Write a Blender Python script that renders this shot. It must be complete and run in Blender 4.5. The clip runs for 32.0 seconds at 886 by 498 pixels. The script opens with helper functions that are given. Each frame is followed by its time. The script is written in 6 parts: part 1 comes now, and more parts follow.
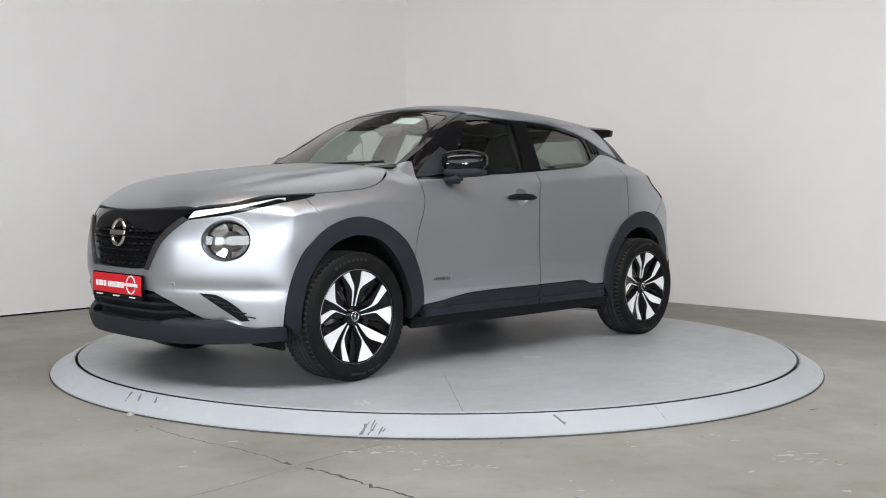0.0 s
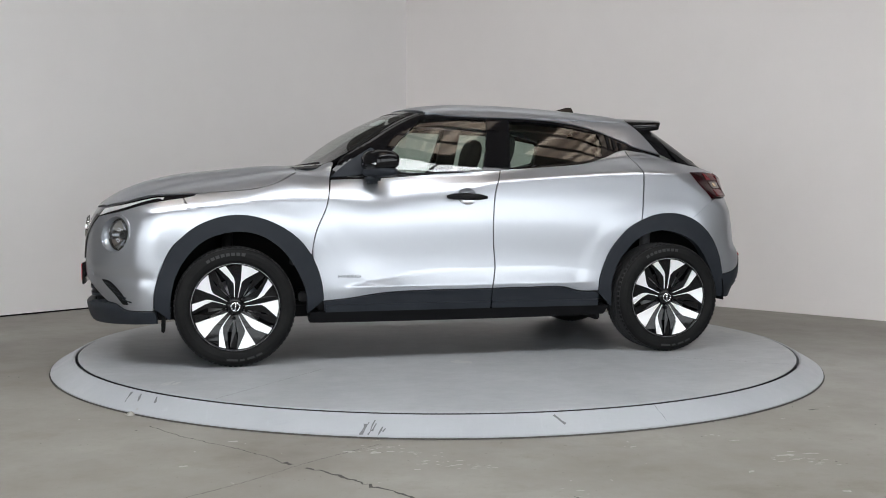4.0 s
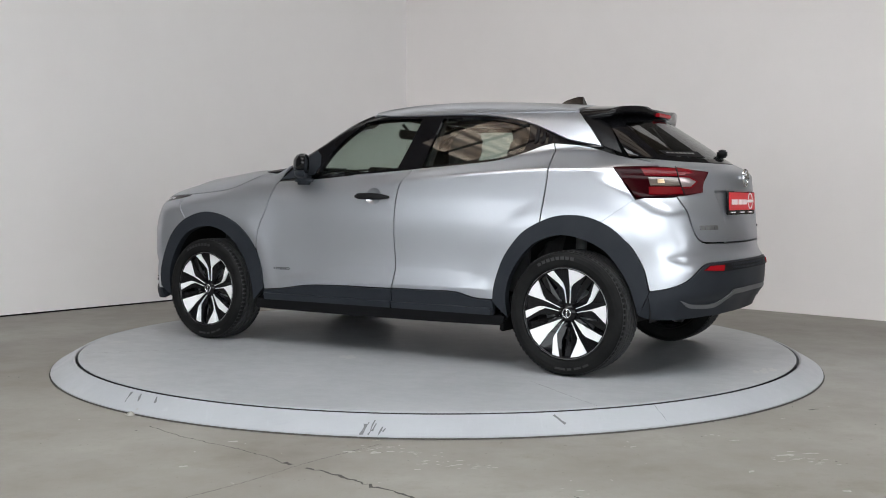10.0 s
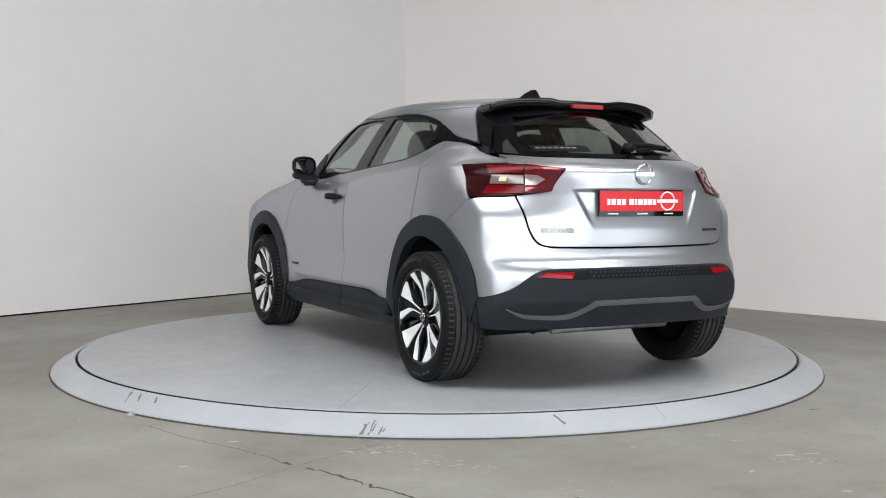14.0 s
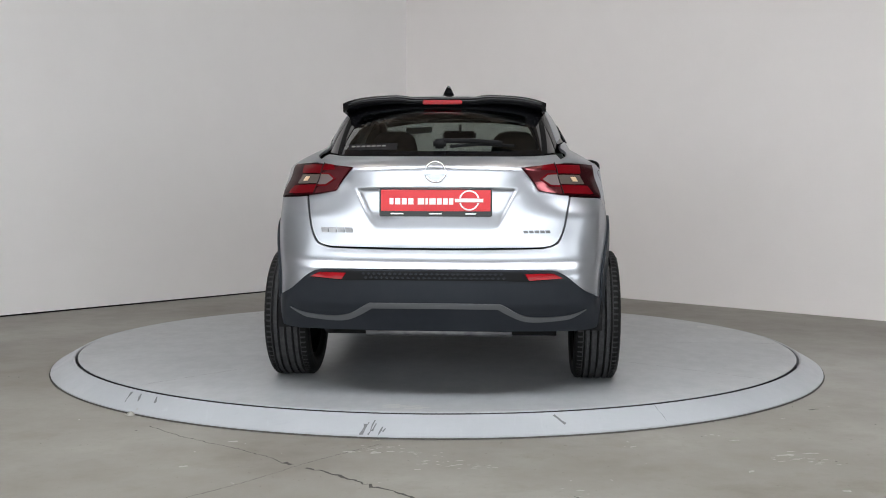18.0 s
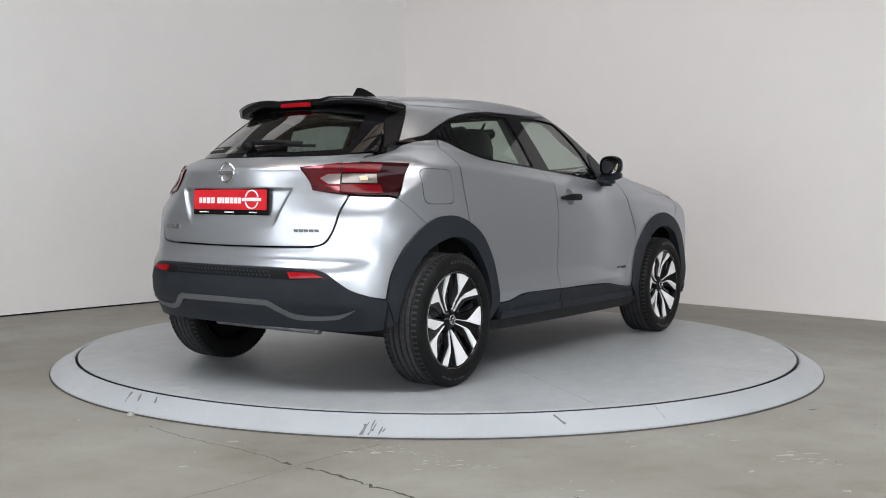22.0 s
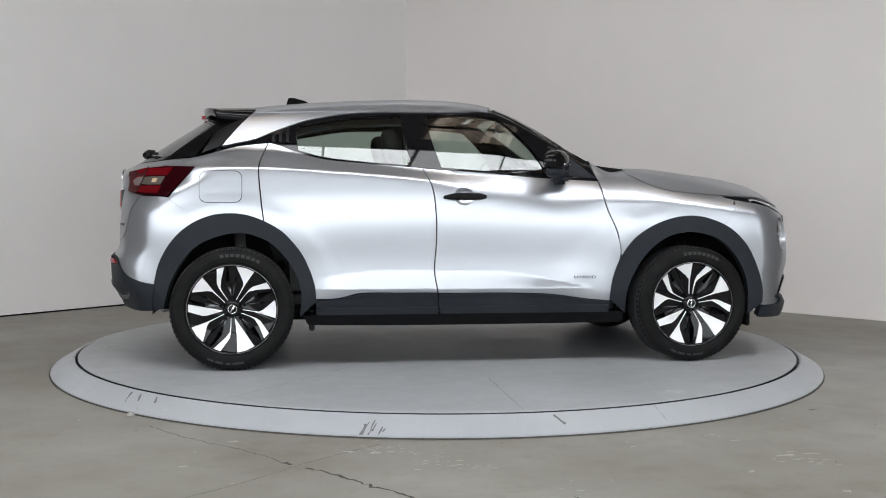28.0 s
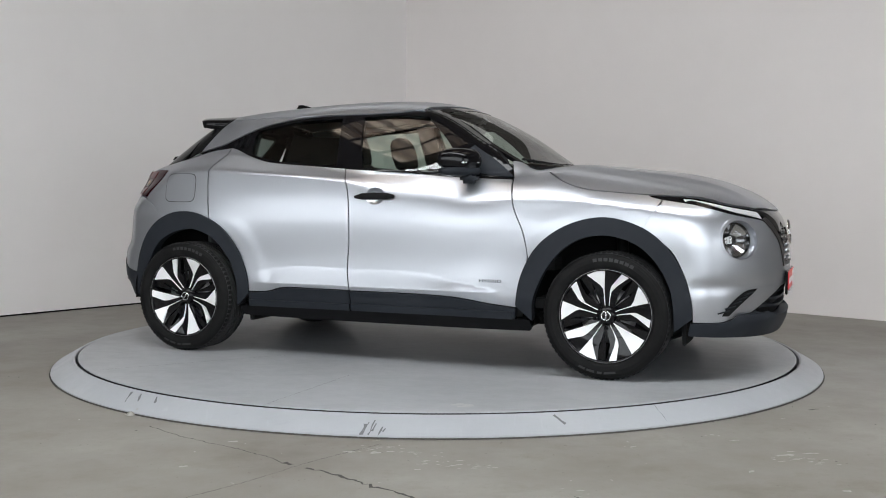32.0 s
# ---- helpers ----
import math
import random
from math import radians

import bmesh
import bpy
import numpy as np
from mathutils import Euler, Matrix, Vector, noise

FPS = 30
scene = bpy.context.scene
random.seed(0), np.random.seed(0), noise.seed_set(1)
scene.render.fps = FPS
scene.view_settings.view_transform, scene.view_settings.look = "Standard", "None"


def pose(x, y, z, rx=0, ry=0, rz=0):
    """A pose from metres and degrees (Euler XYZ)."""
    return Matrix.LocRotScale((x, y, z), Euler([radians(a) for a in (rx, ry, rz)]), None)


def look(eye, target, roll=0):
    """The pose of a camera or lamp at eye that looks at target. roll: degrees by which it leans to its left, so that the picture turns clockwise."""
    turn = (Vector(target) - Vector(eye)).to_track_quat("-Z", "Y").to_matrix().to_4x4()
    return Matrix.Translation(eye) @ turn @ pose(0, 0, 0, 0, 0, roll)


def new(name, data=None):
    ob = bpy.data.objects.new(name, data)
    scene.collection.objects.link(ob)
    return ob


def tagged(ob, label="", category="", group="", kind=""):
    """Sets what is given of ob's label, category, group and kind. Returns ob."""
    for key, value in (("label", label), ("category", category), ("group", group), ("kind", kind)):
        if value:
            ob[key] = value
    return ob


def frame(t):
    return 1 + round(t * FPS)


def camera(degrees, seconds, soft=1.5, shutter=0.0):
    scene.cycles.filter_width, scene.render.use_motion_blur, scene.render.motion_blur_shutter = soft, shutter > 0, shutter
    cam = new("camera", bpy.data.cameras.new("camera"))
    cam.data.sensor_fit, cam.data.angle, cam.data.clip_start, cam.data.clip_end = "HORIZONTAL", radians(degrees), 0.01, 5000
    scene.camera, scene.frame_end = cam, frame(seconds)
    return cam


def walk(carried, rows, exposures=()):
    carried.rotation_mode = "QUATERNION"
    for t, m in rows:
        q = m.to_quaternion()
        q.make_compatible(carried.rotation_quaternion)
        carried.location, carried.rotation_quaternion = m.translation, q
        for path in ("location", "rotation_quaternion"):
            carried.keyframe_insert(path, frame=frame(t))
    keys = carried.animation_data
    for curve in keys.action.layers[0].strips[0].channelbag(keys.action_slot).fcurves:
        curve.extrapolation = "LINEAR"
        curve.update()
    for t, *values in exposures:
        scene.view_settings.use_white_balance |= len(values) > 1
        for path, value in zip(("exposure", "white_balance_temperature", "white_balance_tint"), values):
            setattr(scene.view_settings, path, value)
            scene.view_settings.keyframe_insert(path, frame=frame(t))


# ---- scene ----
cam = camera(47.31, 32.0, soft=1.0)
EYE = Vector((0.0, -6.684, 1.0335))
VIEW = look(EYE, EYE + Vector((0.00485, 0.99872, -0.05034)), 0.216)
walk(cam, [(0.0, VIEW), (32.0, VIEW)], exposures=[(0.0, 0.35), (3.0, 0.10), (6.0, -0.05), (9.0, 0.02), (11.0, 0.24), (13.0, 0.34), (14.0, 0.29), (17.5, 0.08), (19.0, 0.09), (21.0, 0.14), (22.0, 0.22), (23.0, 0.3), (25.0, 0.2), (28.0, -0.06), (32.0, -0.02)])

# ---- light ----
DISC_Z = 0.086          # top of the turning disc above the floor
world = bpy.data.worlds.new("world")
scene.world = world
world.use_nodes = True
world.node_tree.nodes["Background"].inputs[0].default_value = (0.9, 0.95, 1.0, 1)
world.node_tree.nodes["Background"].inputs[1].default_value = 0.3


# ---- materials ----
def mat(name, color=(0.5, 0.5, 0.5), rough=0.5, metal=0.0, **inputs):
    m = bpy.data.materials.new(name)
    m.use_nodes = True
    b = m.node_tree.nodes["Principled BSDF"]
    b.inputs["Base Color"].default_value = (*color, 1)
    b.inputs["Roughness"].default_value = rough
    b.inputs["Metallic"].default_value = metal
    for k, v in inputs.items():
        b.inputs[k.replace("_", " ")].default_value = v
    return m


def node(m, kind, **props):
    n = m.node_tree.nodes.new(kind)
    for k, v in props.items():
        if k in n.inputs:
            n.inputs[k].default_value = v
    return n


def link(m, a, out, b, inp):
    m.node_tree.links.new(a.outputs[out], b.inputs[inp])


def bsdf(m):
    return m.node_tree.nodes["Principled BSDF"]


def coords(m, scale=(1, 1, 1)):
    tc = m.node_tree.nodes.new("ShaderNodeTexCoord")
    mp = m.node_tree.nodes.new("ShaderNodeMapping")
    mp.inputs["Scale"].default_value = scale
    link(m, tc, "Object", mp, "Vector")
    return mp


def noise_tex(m, scale, detail=4, rough=0.55, stretch=(1, 1, 1)):
    n = node(m, "ShaderNodeTexNoise", Scale=scale, Detail=detail, Roughness=rough)
    link(m, coords(m, stretch), "Vector", n, "Vector")
    return n


def ramp(m, src, out, stops):
    r = m.node_tree.nodes.new("ShaderNodeValToRGB")
    e = r.color_ramp.elements
    while len(e) < len(stops):
        e.new(0.5)
    for el, (p, c) in zip(e, stops):
        el.position = p
        el.color = (*c, 1) if len(c) == 3 else c
    link(m, src, out, r, "Fac")
    return r


def mix(m, fac, fac_out, a, b, mode="MIX"):
    """Mix two colours; a and b are nodes (colour out) or tuples; fac a node or a number."""
    n = m.node_tree.nodes.new("ShaderNodeMix")
    n.data_type, n.blend_type = "RGBA", mode
    if isinstance(fac, (int, float)):
        n.inputs[0].default_value = fac
    else:
        m.node_tree.links.new(fac.outputs[fac_out], n.inputs[0])
    for i, v in ((6, a), (7, b)):
        if isinstance(v, tuple):
            n.inputs[i].default_value = (*v, 1)
        else:
            m.node_tree.links.new(v.outputs[2 if v.bl_idname == "ShaderNodeMix" else "Color"], n.inputs[i])
    return n


def bump(m, src, out, strength, dist=0.01):
    b = node(m, "ShaderNodeBump", Strength=strength, Distance=dist)
    link(m, src, out, b, "Height")
    link(m, b, "Normal", bsdf(m), "Normal")
    return b


def vary(m, lo, hi, scale, detail=5, bumpy=0.0, dist=0.002, rlo=None, rhi=None, stretch=(1, 1, 1)):
    """Colour between lo and hi by noise, with relief and uneven gloss."""
    n = noise_tex(m, scale, detail, 0.6, stretch)
    r = ramp(m, n, "Fac", [(0.3, lo), (0.7, hi)])
    link(m, r, "Color", bsdf(m), "Base Color")
    if rlo is not None:
        q = ramp(m, n, "Fac", [(0.3, (rlo,) * 3), (0.7, (rhi,) * 3)])
        link(m, q, "Color", bsdf(m), "Roughness")
    if bumpy:
        f = noise_tex(m, scale * 14, 3)
        bump(m, f, "Fac", bumpy, dist)
    return m


def paint_material():
    m = mat("silver_paint", (0.52, 0.53, 0.55), 0.32, 0.85, Coat_Weight=0.35, Coat_Roughness=0.035, Specular_Tint=(0.6, 0.6, 0.61, 1.0))
    fl = node(m, "ShaderNodeTexNoise", Scale=900.0, Detail=1.0)
    link(m, coords(m), "Vector", fl, "Vector")
    r = ramp(m, fl, "Fac", [(0.35, (0.485, 0.506, 0.55)), (0.65, (0.55, 0.572, 0.617))])
    link(m, r, "Color", bsdf(m), "Base Color")
    return m


def wall_material(name, a, b):
    m = mat(name, a, 0.85)
    big = noise_tex(m, 0.35, 3)
    c = ramp(m, big, "Fac", [(0.3, a), (0.7, b)])
    fine = noise_tex(m, 3.0, 5, 0.6)
    r = ramp(m, fine, "Fac", [(0.35, (0.985, 0.985, 0.985)), (0.65, (1, 1, 1))])
    link(m, mix(m, 1.0, None, c, r, "MULTIPLY"), 2, bsdf(m), "Base Color")
    bump(m, fine, "Fac", 0.05, 0.003)
    return m


def concrete_material():
    m = mat("painted_concrete_floor", (0.4, 0.4, 0.38), 0.5, 0, Specular_IOR_Level=0.12)
    big = noise_tex(m, 0.55, 6, 0.62)
    base = ramp(m, big, "Fac", [(0.3, (0.190, 0.173, 0.152)), (0.5, (0.256, 0.244, 0.222)), (0.72, (0.345, 0.337, 0.315))])
    mid = noise_tex(m, 3.1, 8, 0.7)
    stains = ramp(m, mid, "Fac", [(0.30, (0.78, 0.76, 0.72)), (0.47, (1, 1, 1)), (0.62, (1, 1, 1)), (0.74, (1.12, 1.12, 1.10))])
    fine = noise_tex(m, 42.0, 4, 0.7, (1, 0.5, 1))
    specks = ramp(m, fine, "Fac", [(0.28, (0.72, 0.7, 0.66)), (0.36, (1, 1, 1)), (0.7, (1, 1, 1)), (0.8, (1.18, 1.18, 1.15))])
    c = mix(m, 1.0, None, base, stains, "MULTIPLY")
    c = mix(m, 1.0, None, c, specks, "MULTIPLY")
    link(m, c, 2, bsdf(m), "Base Color")
    rr = ramp(m, mid, "Fac", [(0.3, (0.42,) * 3), (0.7, (0.62,) * 3)])
    link(m, rr, "Color", bsdf(m), "Roughness")
    bump(m, mid, "Fac", 0.12, 0.006)
    return m


def disc_material(name, lo, hi, spec_rough):
    m = mat(name, lo, spec_rough, 0, Specular_IOR_Level=0.22)
    big = noise_tex(m, 1.1, 6, 0.6)
    base = ramp(m, big, "Fac", [(0.3, lo), (0.7, hi)])
    scuff = noise_tex(m, 7.0, 8, 0.7, (1, 1.4, 1))
    s = ramp(m, scuff, "Fac", [(0.24, (0.955, 0.95, 0.94)), (0.40, (1, 1, 1)), (0.64, (1, 1, 1)), (0.76, (1.12, 1.12, 1.10))])
    c = mix(m, 1.0, None, base, s, "MULTIPLY")
    # rubbed streaks and small dirt
    for stretch, seed_scale, dark in (((1.0, 9.0, 1.0), 5.0, 0.965), ((7.0, 1.0, 1.0), 6.3, 1.05), ((1.0, 1.0, 1.0), 60.0, 0.95)):
        n = noise_tex(m, seed_scale, 5, 0.7, stretch)
        q = ramp(m, n, "Fac", [(0.30, (dark,) * 3), (0.42, (1, 1, 1))])
        c = mix(m, 1.0, None, c, q, "MULTIPLY")
    link(m, c, 2, bsdf(m), "Base Color")
    rr = ramp(m, scuff, "Fac", [(0.3, (spec_rough - 0.06,) * 3), (0.7, (spec_rough + 0.10,) * 3)])
    link(m, rr, "Color", bsdf(m), "Roughness")
    return m


def glow(name, color, strength):
    return mat(name, (0.8, 0.8, 0.8), 0.5, 0, Emission_Color=(*color, 1), Emission_Strength=strength)


PAINT = paint_material()
CLAD = vary(mat("grained_black_plastic", (0.03, 0.032, 0.036), 0.5, 0, Specular_IOR_Level=0.13), (0.018, 0.021, 0.0265), (0.026, 0.0295, 0.036), 3.0, 4, 0.12, 0.0006, 0.42, 0.55)
GLOSS = mat("gloss_black", (0.005, 0.005, 0.006), 0.035, 0, Specular_IOR_Level=0.28)
MATT = mat("matt_black", (0.010, 0.010, 0.011), 0.65, 0, Specular_IOR_Level=0.12)
RUBBER = vary(mat("tyre_rubber", (0.02, 0.02, 0.021), 0.55, 0, Specular_IOR_Level=0.10), (0.006, 0.006, 0.0065), (0.013, 0.013, 0.013), 9.0, 5, 0.1, 0.0006, 0.45, 0.62)
TREAD = vary(mat("dusty_tread_rubber", (0.04, 0.04, 0.042), 0.7, 0, Specular_IOR_Level=0.2), (0.028, 0.028, 0.030), (0.05, 0.05, 0.052), 40.0, 4, 0.2, 0.001)
SILVER = mat("machined_alloy", (0.92, 0.92, 0.93), 0.34, 0.1)
CHROME = mat("chrome", (0.78, 0.78, 0.80), 0.10, 1.0)
GUIDE = mat("pale_light_guide", (0.80, 0.80, 0.82), 0.30, 0.4)
STEEL = vary(mat("dull_steel", (0.35, 0.35, 0.36), 0.4, 0.9), (0.25, 0.25, 0.26), (0.45, 0.45, 0.46), 14.0, 4)
RED = mat("red_vinyl", (0.66, 0.012, 0.022), 0.35, 0)
WHITE = mat("white_print", (0.85, 0.85, 0.85), 0.4)
BADGE = mat("dark_badge_letters", (0.10, 0.10, 0.11), 0.25, 0.7)
SEAT = vary(mat("dark_seat_fabric", (0.02, 0.02, 0.022), 0.9), (0.016, 0.016, 0.018), (0.032, 0.032, 0.034), 30.0, 3, 0.2, 0.001)
LINER = mat("pale_headliner", (0.32, 0.31, 0.30), 0.9)
TRIM = vary(mat("dark_cabin_trim", (0.025, 0.025, 0.027), 0.6), (0.02, 0.02, 0.022), (0.035, 0.035, 0.037), 12.0, 3)
AMBER = mat("amber_bulb", (0.55, 0.40, 0.24), 0.3)


def glass_material(name, tint, rough=0.0, gloss=0.09):
    m = bpy.data.materials.new(name)
    m.use_nodes = True
    t = m.node_tree
    t.nodes.remove(t.nodes["Principled BSDF"])
    tr, gl = t.nodes.new("ShaderNodeBsdfTransparent"), t.nodes.new("ShaderNodeBsdfGlossy")
    tr.inputs[0].default_value, gl.inputs["Roughness"].default_value = (*tint, 1), rough
    lw, ms, mm = t.nodes.new("ShaderNodeLayerWeight"), t.nodes.new("ShaderNodeMixShader"), t.nodes.new("ShaderNodeMath")
    lw.inputs["Blend"].default_value = 0.5
    mm.operation = "POWER"
    mm.inputs[1].default_value = 4.0
    t.links.new(lw.outputs["Facing"], mm.inputs[0])
    ma = t.nodes.new("ShaderNodeMath")
    ma.operation = "MULTIPLY_ADD"
    ma.inputs[1].default_value, ma.inputs[2].default_value = 0.9, gloss
    t.links.new(mm.outputs[0], ma.inputs[0])
    t.links.new(ma.outputs[0], ms.inputs[0])
    t.links.new(tr.outputs[0], ms.inputs[1])
    t.links.new(gl.outputs[0], ms.inputs[2])
    t.links.new(ms.outputs[0], t.nodes["Material Output"].inputs[0])
    return m


GLASS = glass_material("green_tinted_glass", (0.64, 0.73, 0.68))
SCREEN_GLASS = glass_material("windscreen_glass", (0.74, 0.80, 0.76))
PRIVACY = glass_material("dark_tailgate_glass", (0.34, 0.38, 0.37))
HEAD_LENS = glass_material("clear_headlamp_lens", (0.93, 0.94, 0.95), 0.0, 0.16)
RED_LENS = mat("red_lens", (0.30, 0.004, 0.009), 0.12, 0, Specular_IOR_Level=0.2)
DEEP_RED = mat("deep_red_lens", (0.018, 0.0012, 0.0025), 0.14, 0, Specular_IOR_Level=0.06)
LAMP_RED = mat("tail_lamp_red", (0.115, 0.002, 0.005), 0.16, 0, Specular_IOR_Level=0.12)
SATIN = mat("satin_black", (0.007, 0.007, 0.008), 0.25, 0, Specular_IOR_Level=0.12)
MIRROR = mat("mirror_glass", (0.9, 0.9, 0.9), 0.01, 1.0)
# the west wall is coloured darker than the east, so that their corner shows
WALL_L = wall_material("darker_white_wall", (0.782, 0.762, 0.759), (0.802, 0.782, 0.779))
WALL_R = wall_material("lighter_warm_wall", (0.842, 0.803, 0.793), (0.862, 0.823, 0.813))
# dark colour for unseen walls that tone down the car's reflections
DARK_WALL = wall_material("dark_unseen_wall", (0.10, 0.094, 0.088), (0.15, 0.14, 0.13))
# glow of the fill panels added above the corner
CORNER_FILL = glow("corner_fill_glow", (1.0, 0.98, 0.95), 0.62)
CONCRETE = concrete_material()
DISC = disc_material("blue_grey_disc_paint", (0.325, 0.338, 0.352), (0.375, 0.389, 0.404), 0.34)
RING = disc_material("pale_grey_ring_paint", (0.340, 0.356, 0.378), (0.405, 0.422, 0.447), 0.36)
SKYLIGHT = glow("skylight_diffuser", (0.94, 0.97, 1.0), 9.6)
SHEET_A = glow("brown_sheet_bright", (1.0, 0.83, 0.66), 2.2)
SHEET_B = glow("brown_sheet_middle", (1.0, 0.74, 0.55), 1.0)
SHEET_C = glow("brown_sheet_dim", (1.0, 0.68, 0.5), 0.4)
DAYLIGHT = glow("frosted_daylight", (0.91, 0.965, 1.0), 3.5)
DAYLIGHT_DIM = glow("frosted_side_daylight", (0.92, 0.965, 1.0), 3.2)
ROOF = vary(mat("brown_roof_boards", (0.2, 0.16, 0.13), 0.8), (0.17, 0.135, 0.11), (0.26, 0.21, 0.17), 1.2, 4, stretch=(1, 6, 1))
BEAM = mat("dark_roof_beam", (0.09, 0.075, 0.065), 0.6)
CRACK = mat("dark_crack", (0.06, 0.058, 0.052), 0.9)
CHIP = mat("pale_chip", (0.385, 0.378, 0.35), 0.7)


# ---- mesh helpers ----
def part(name, bm, material, parent=None, label="", smooth=False):
    me = bpy.data.meshes.new(name)
    bm.to_mesh(me)
    bm.free()
    return finish(name, me, material, parent, label, smooth)


def finish(name, me, material, parent=None, label="", smooth=False):
    for m in material if isinstance(material, (list, tuple)) else [material]:
        me.materials.append(m)
    if smooth:
        for p in me.polygons:
            p.use_smooth = True
    ob = new(name, me)
    if parent is not None:
        ob.parent = parent
    return tagged(ob, label)


def box(bm, lo, hi, bevel=0.0, m=None):
    """A box between two corners, its edges rounded, moved by m."""
    r = bmesh.ops.create_cube(bm, size=1.0)
    vs = r["verts"]
    for v in vs:
        v.co = Vector([lo[i] + (v.co[i] + 0.5) * (hi[i] - lo[i]) for i in range(3)])
    if bevel:
        es = {e for v in vs for e in v.link_edges}
        g = bmesh.ops.bevel(bm, geom=list(es), offset=bevel, segments=2, affect="EDGES", clamp_overlap=True)
        vs = list({v for f in g["faces"] for v in f.verts} | {v for v in vs if v.is_valid})
    if m is not None:
        bmesh.ops.transform(bm, matrix=m, verts=vs)
    return vs


def lathe(bm, profile, n=64, axis="Y", close=False):
    """Turns a profile of (radius, along) round the y axis."""
    rings = []
    for k in range(n):
        a = 2 * math.pi * k / n
        rings.append([bm.verts.new((r * math.cos(a), h, r * math.sin(a))) for r, h in profile])
    m = len(profile)
    for k in range(n):
        A, B = rings[k], rings[(k + 1) % n]
        for i in range(m if close else m - 1):
            j = (i + 1) % m
            bm.faces.new((A[i], A[j], B[j], B[i]))
    return rings


def prism(bm, poly, h0, h1, to3):
    """A closed polygon (list of 2D) swept from height h0 to h1; to3(u, v, h) gives the place."""
    A = [bm.verts.new(to3(u, v, h0)) for u, v in poly]
    B = [bm.verts.new(to3(u, v, h1)) for u, v in poly]
    n = len(poly)
    bm.faces.new(B)
    bm.faces.new(A[::-1])
    for i in range(n):
        bm.faces.new((A[i], A[(i + 1) % n], B[(i + 1) % n], B[i]))


def tube(bm, pts, r, n=8):
    """A round bar along a line of points."""
    pts = [Vector(p) for p in pts]
    rings = []
    for i, p in enumerate(pts):
        d = (pts[min(i + 1, len(pts) - 1)] - pts[max(i - 1, 0)]).normalized()
        s = d.orthogonal().normalized()
        u = d.cross(s)
        rings.append([bm.verts.new(p + r * (math.cos(2 * math.pi * k / n) * s + math.sin(2 * math.pi * k / n) * u)) for k in range(n)])
    for A, B in zip(rings, rings[1:]):
        for k in range(n):
            bm.faces.new((A[k], A[(k + 1) % n], B[(k + 1) % n], B[k]))
    bm.faces.new(rings[0][::-1])
    bm.faces.new(rings[-1])


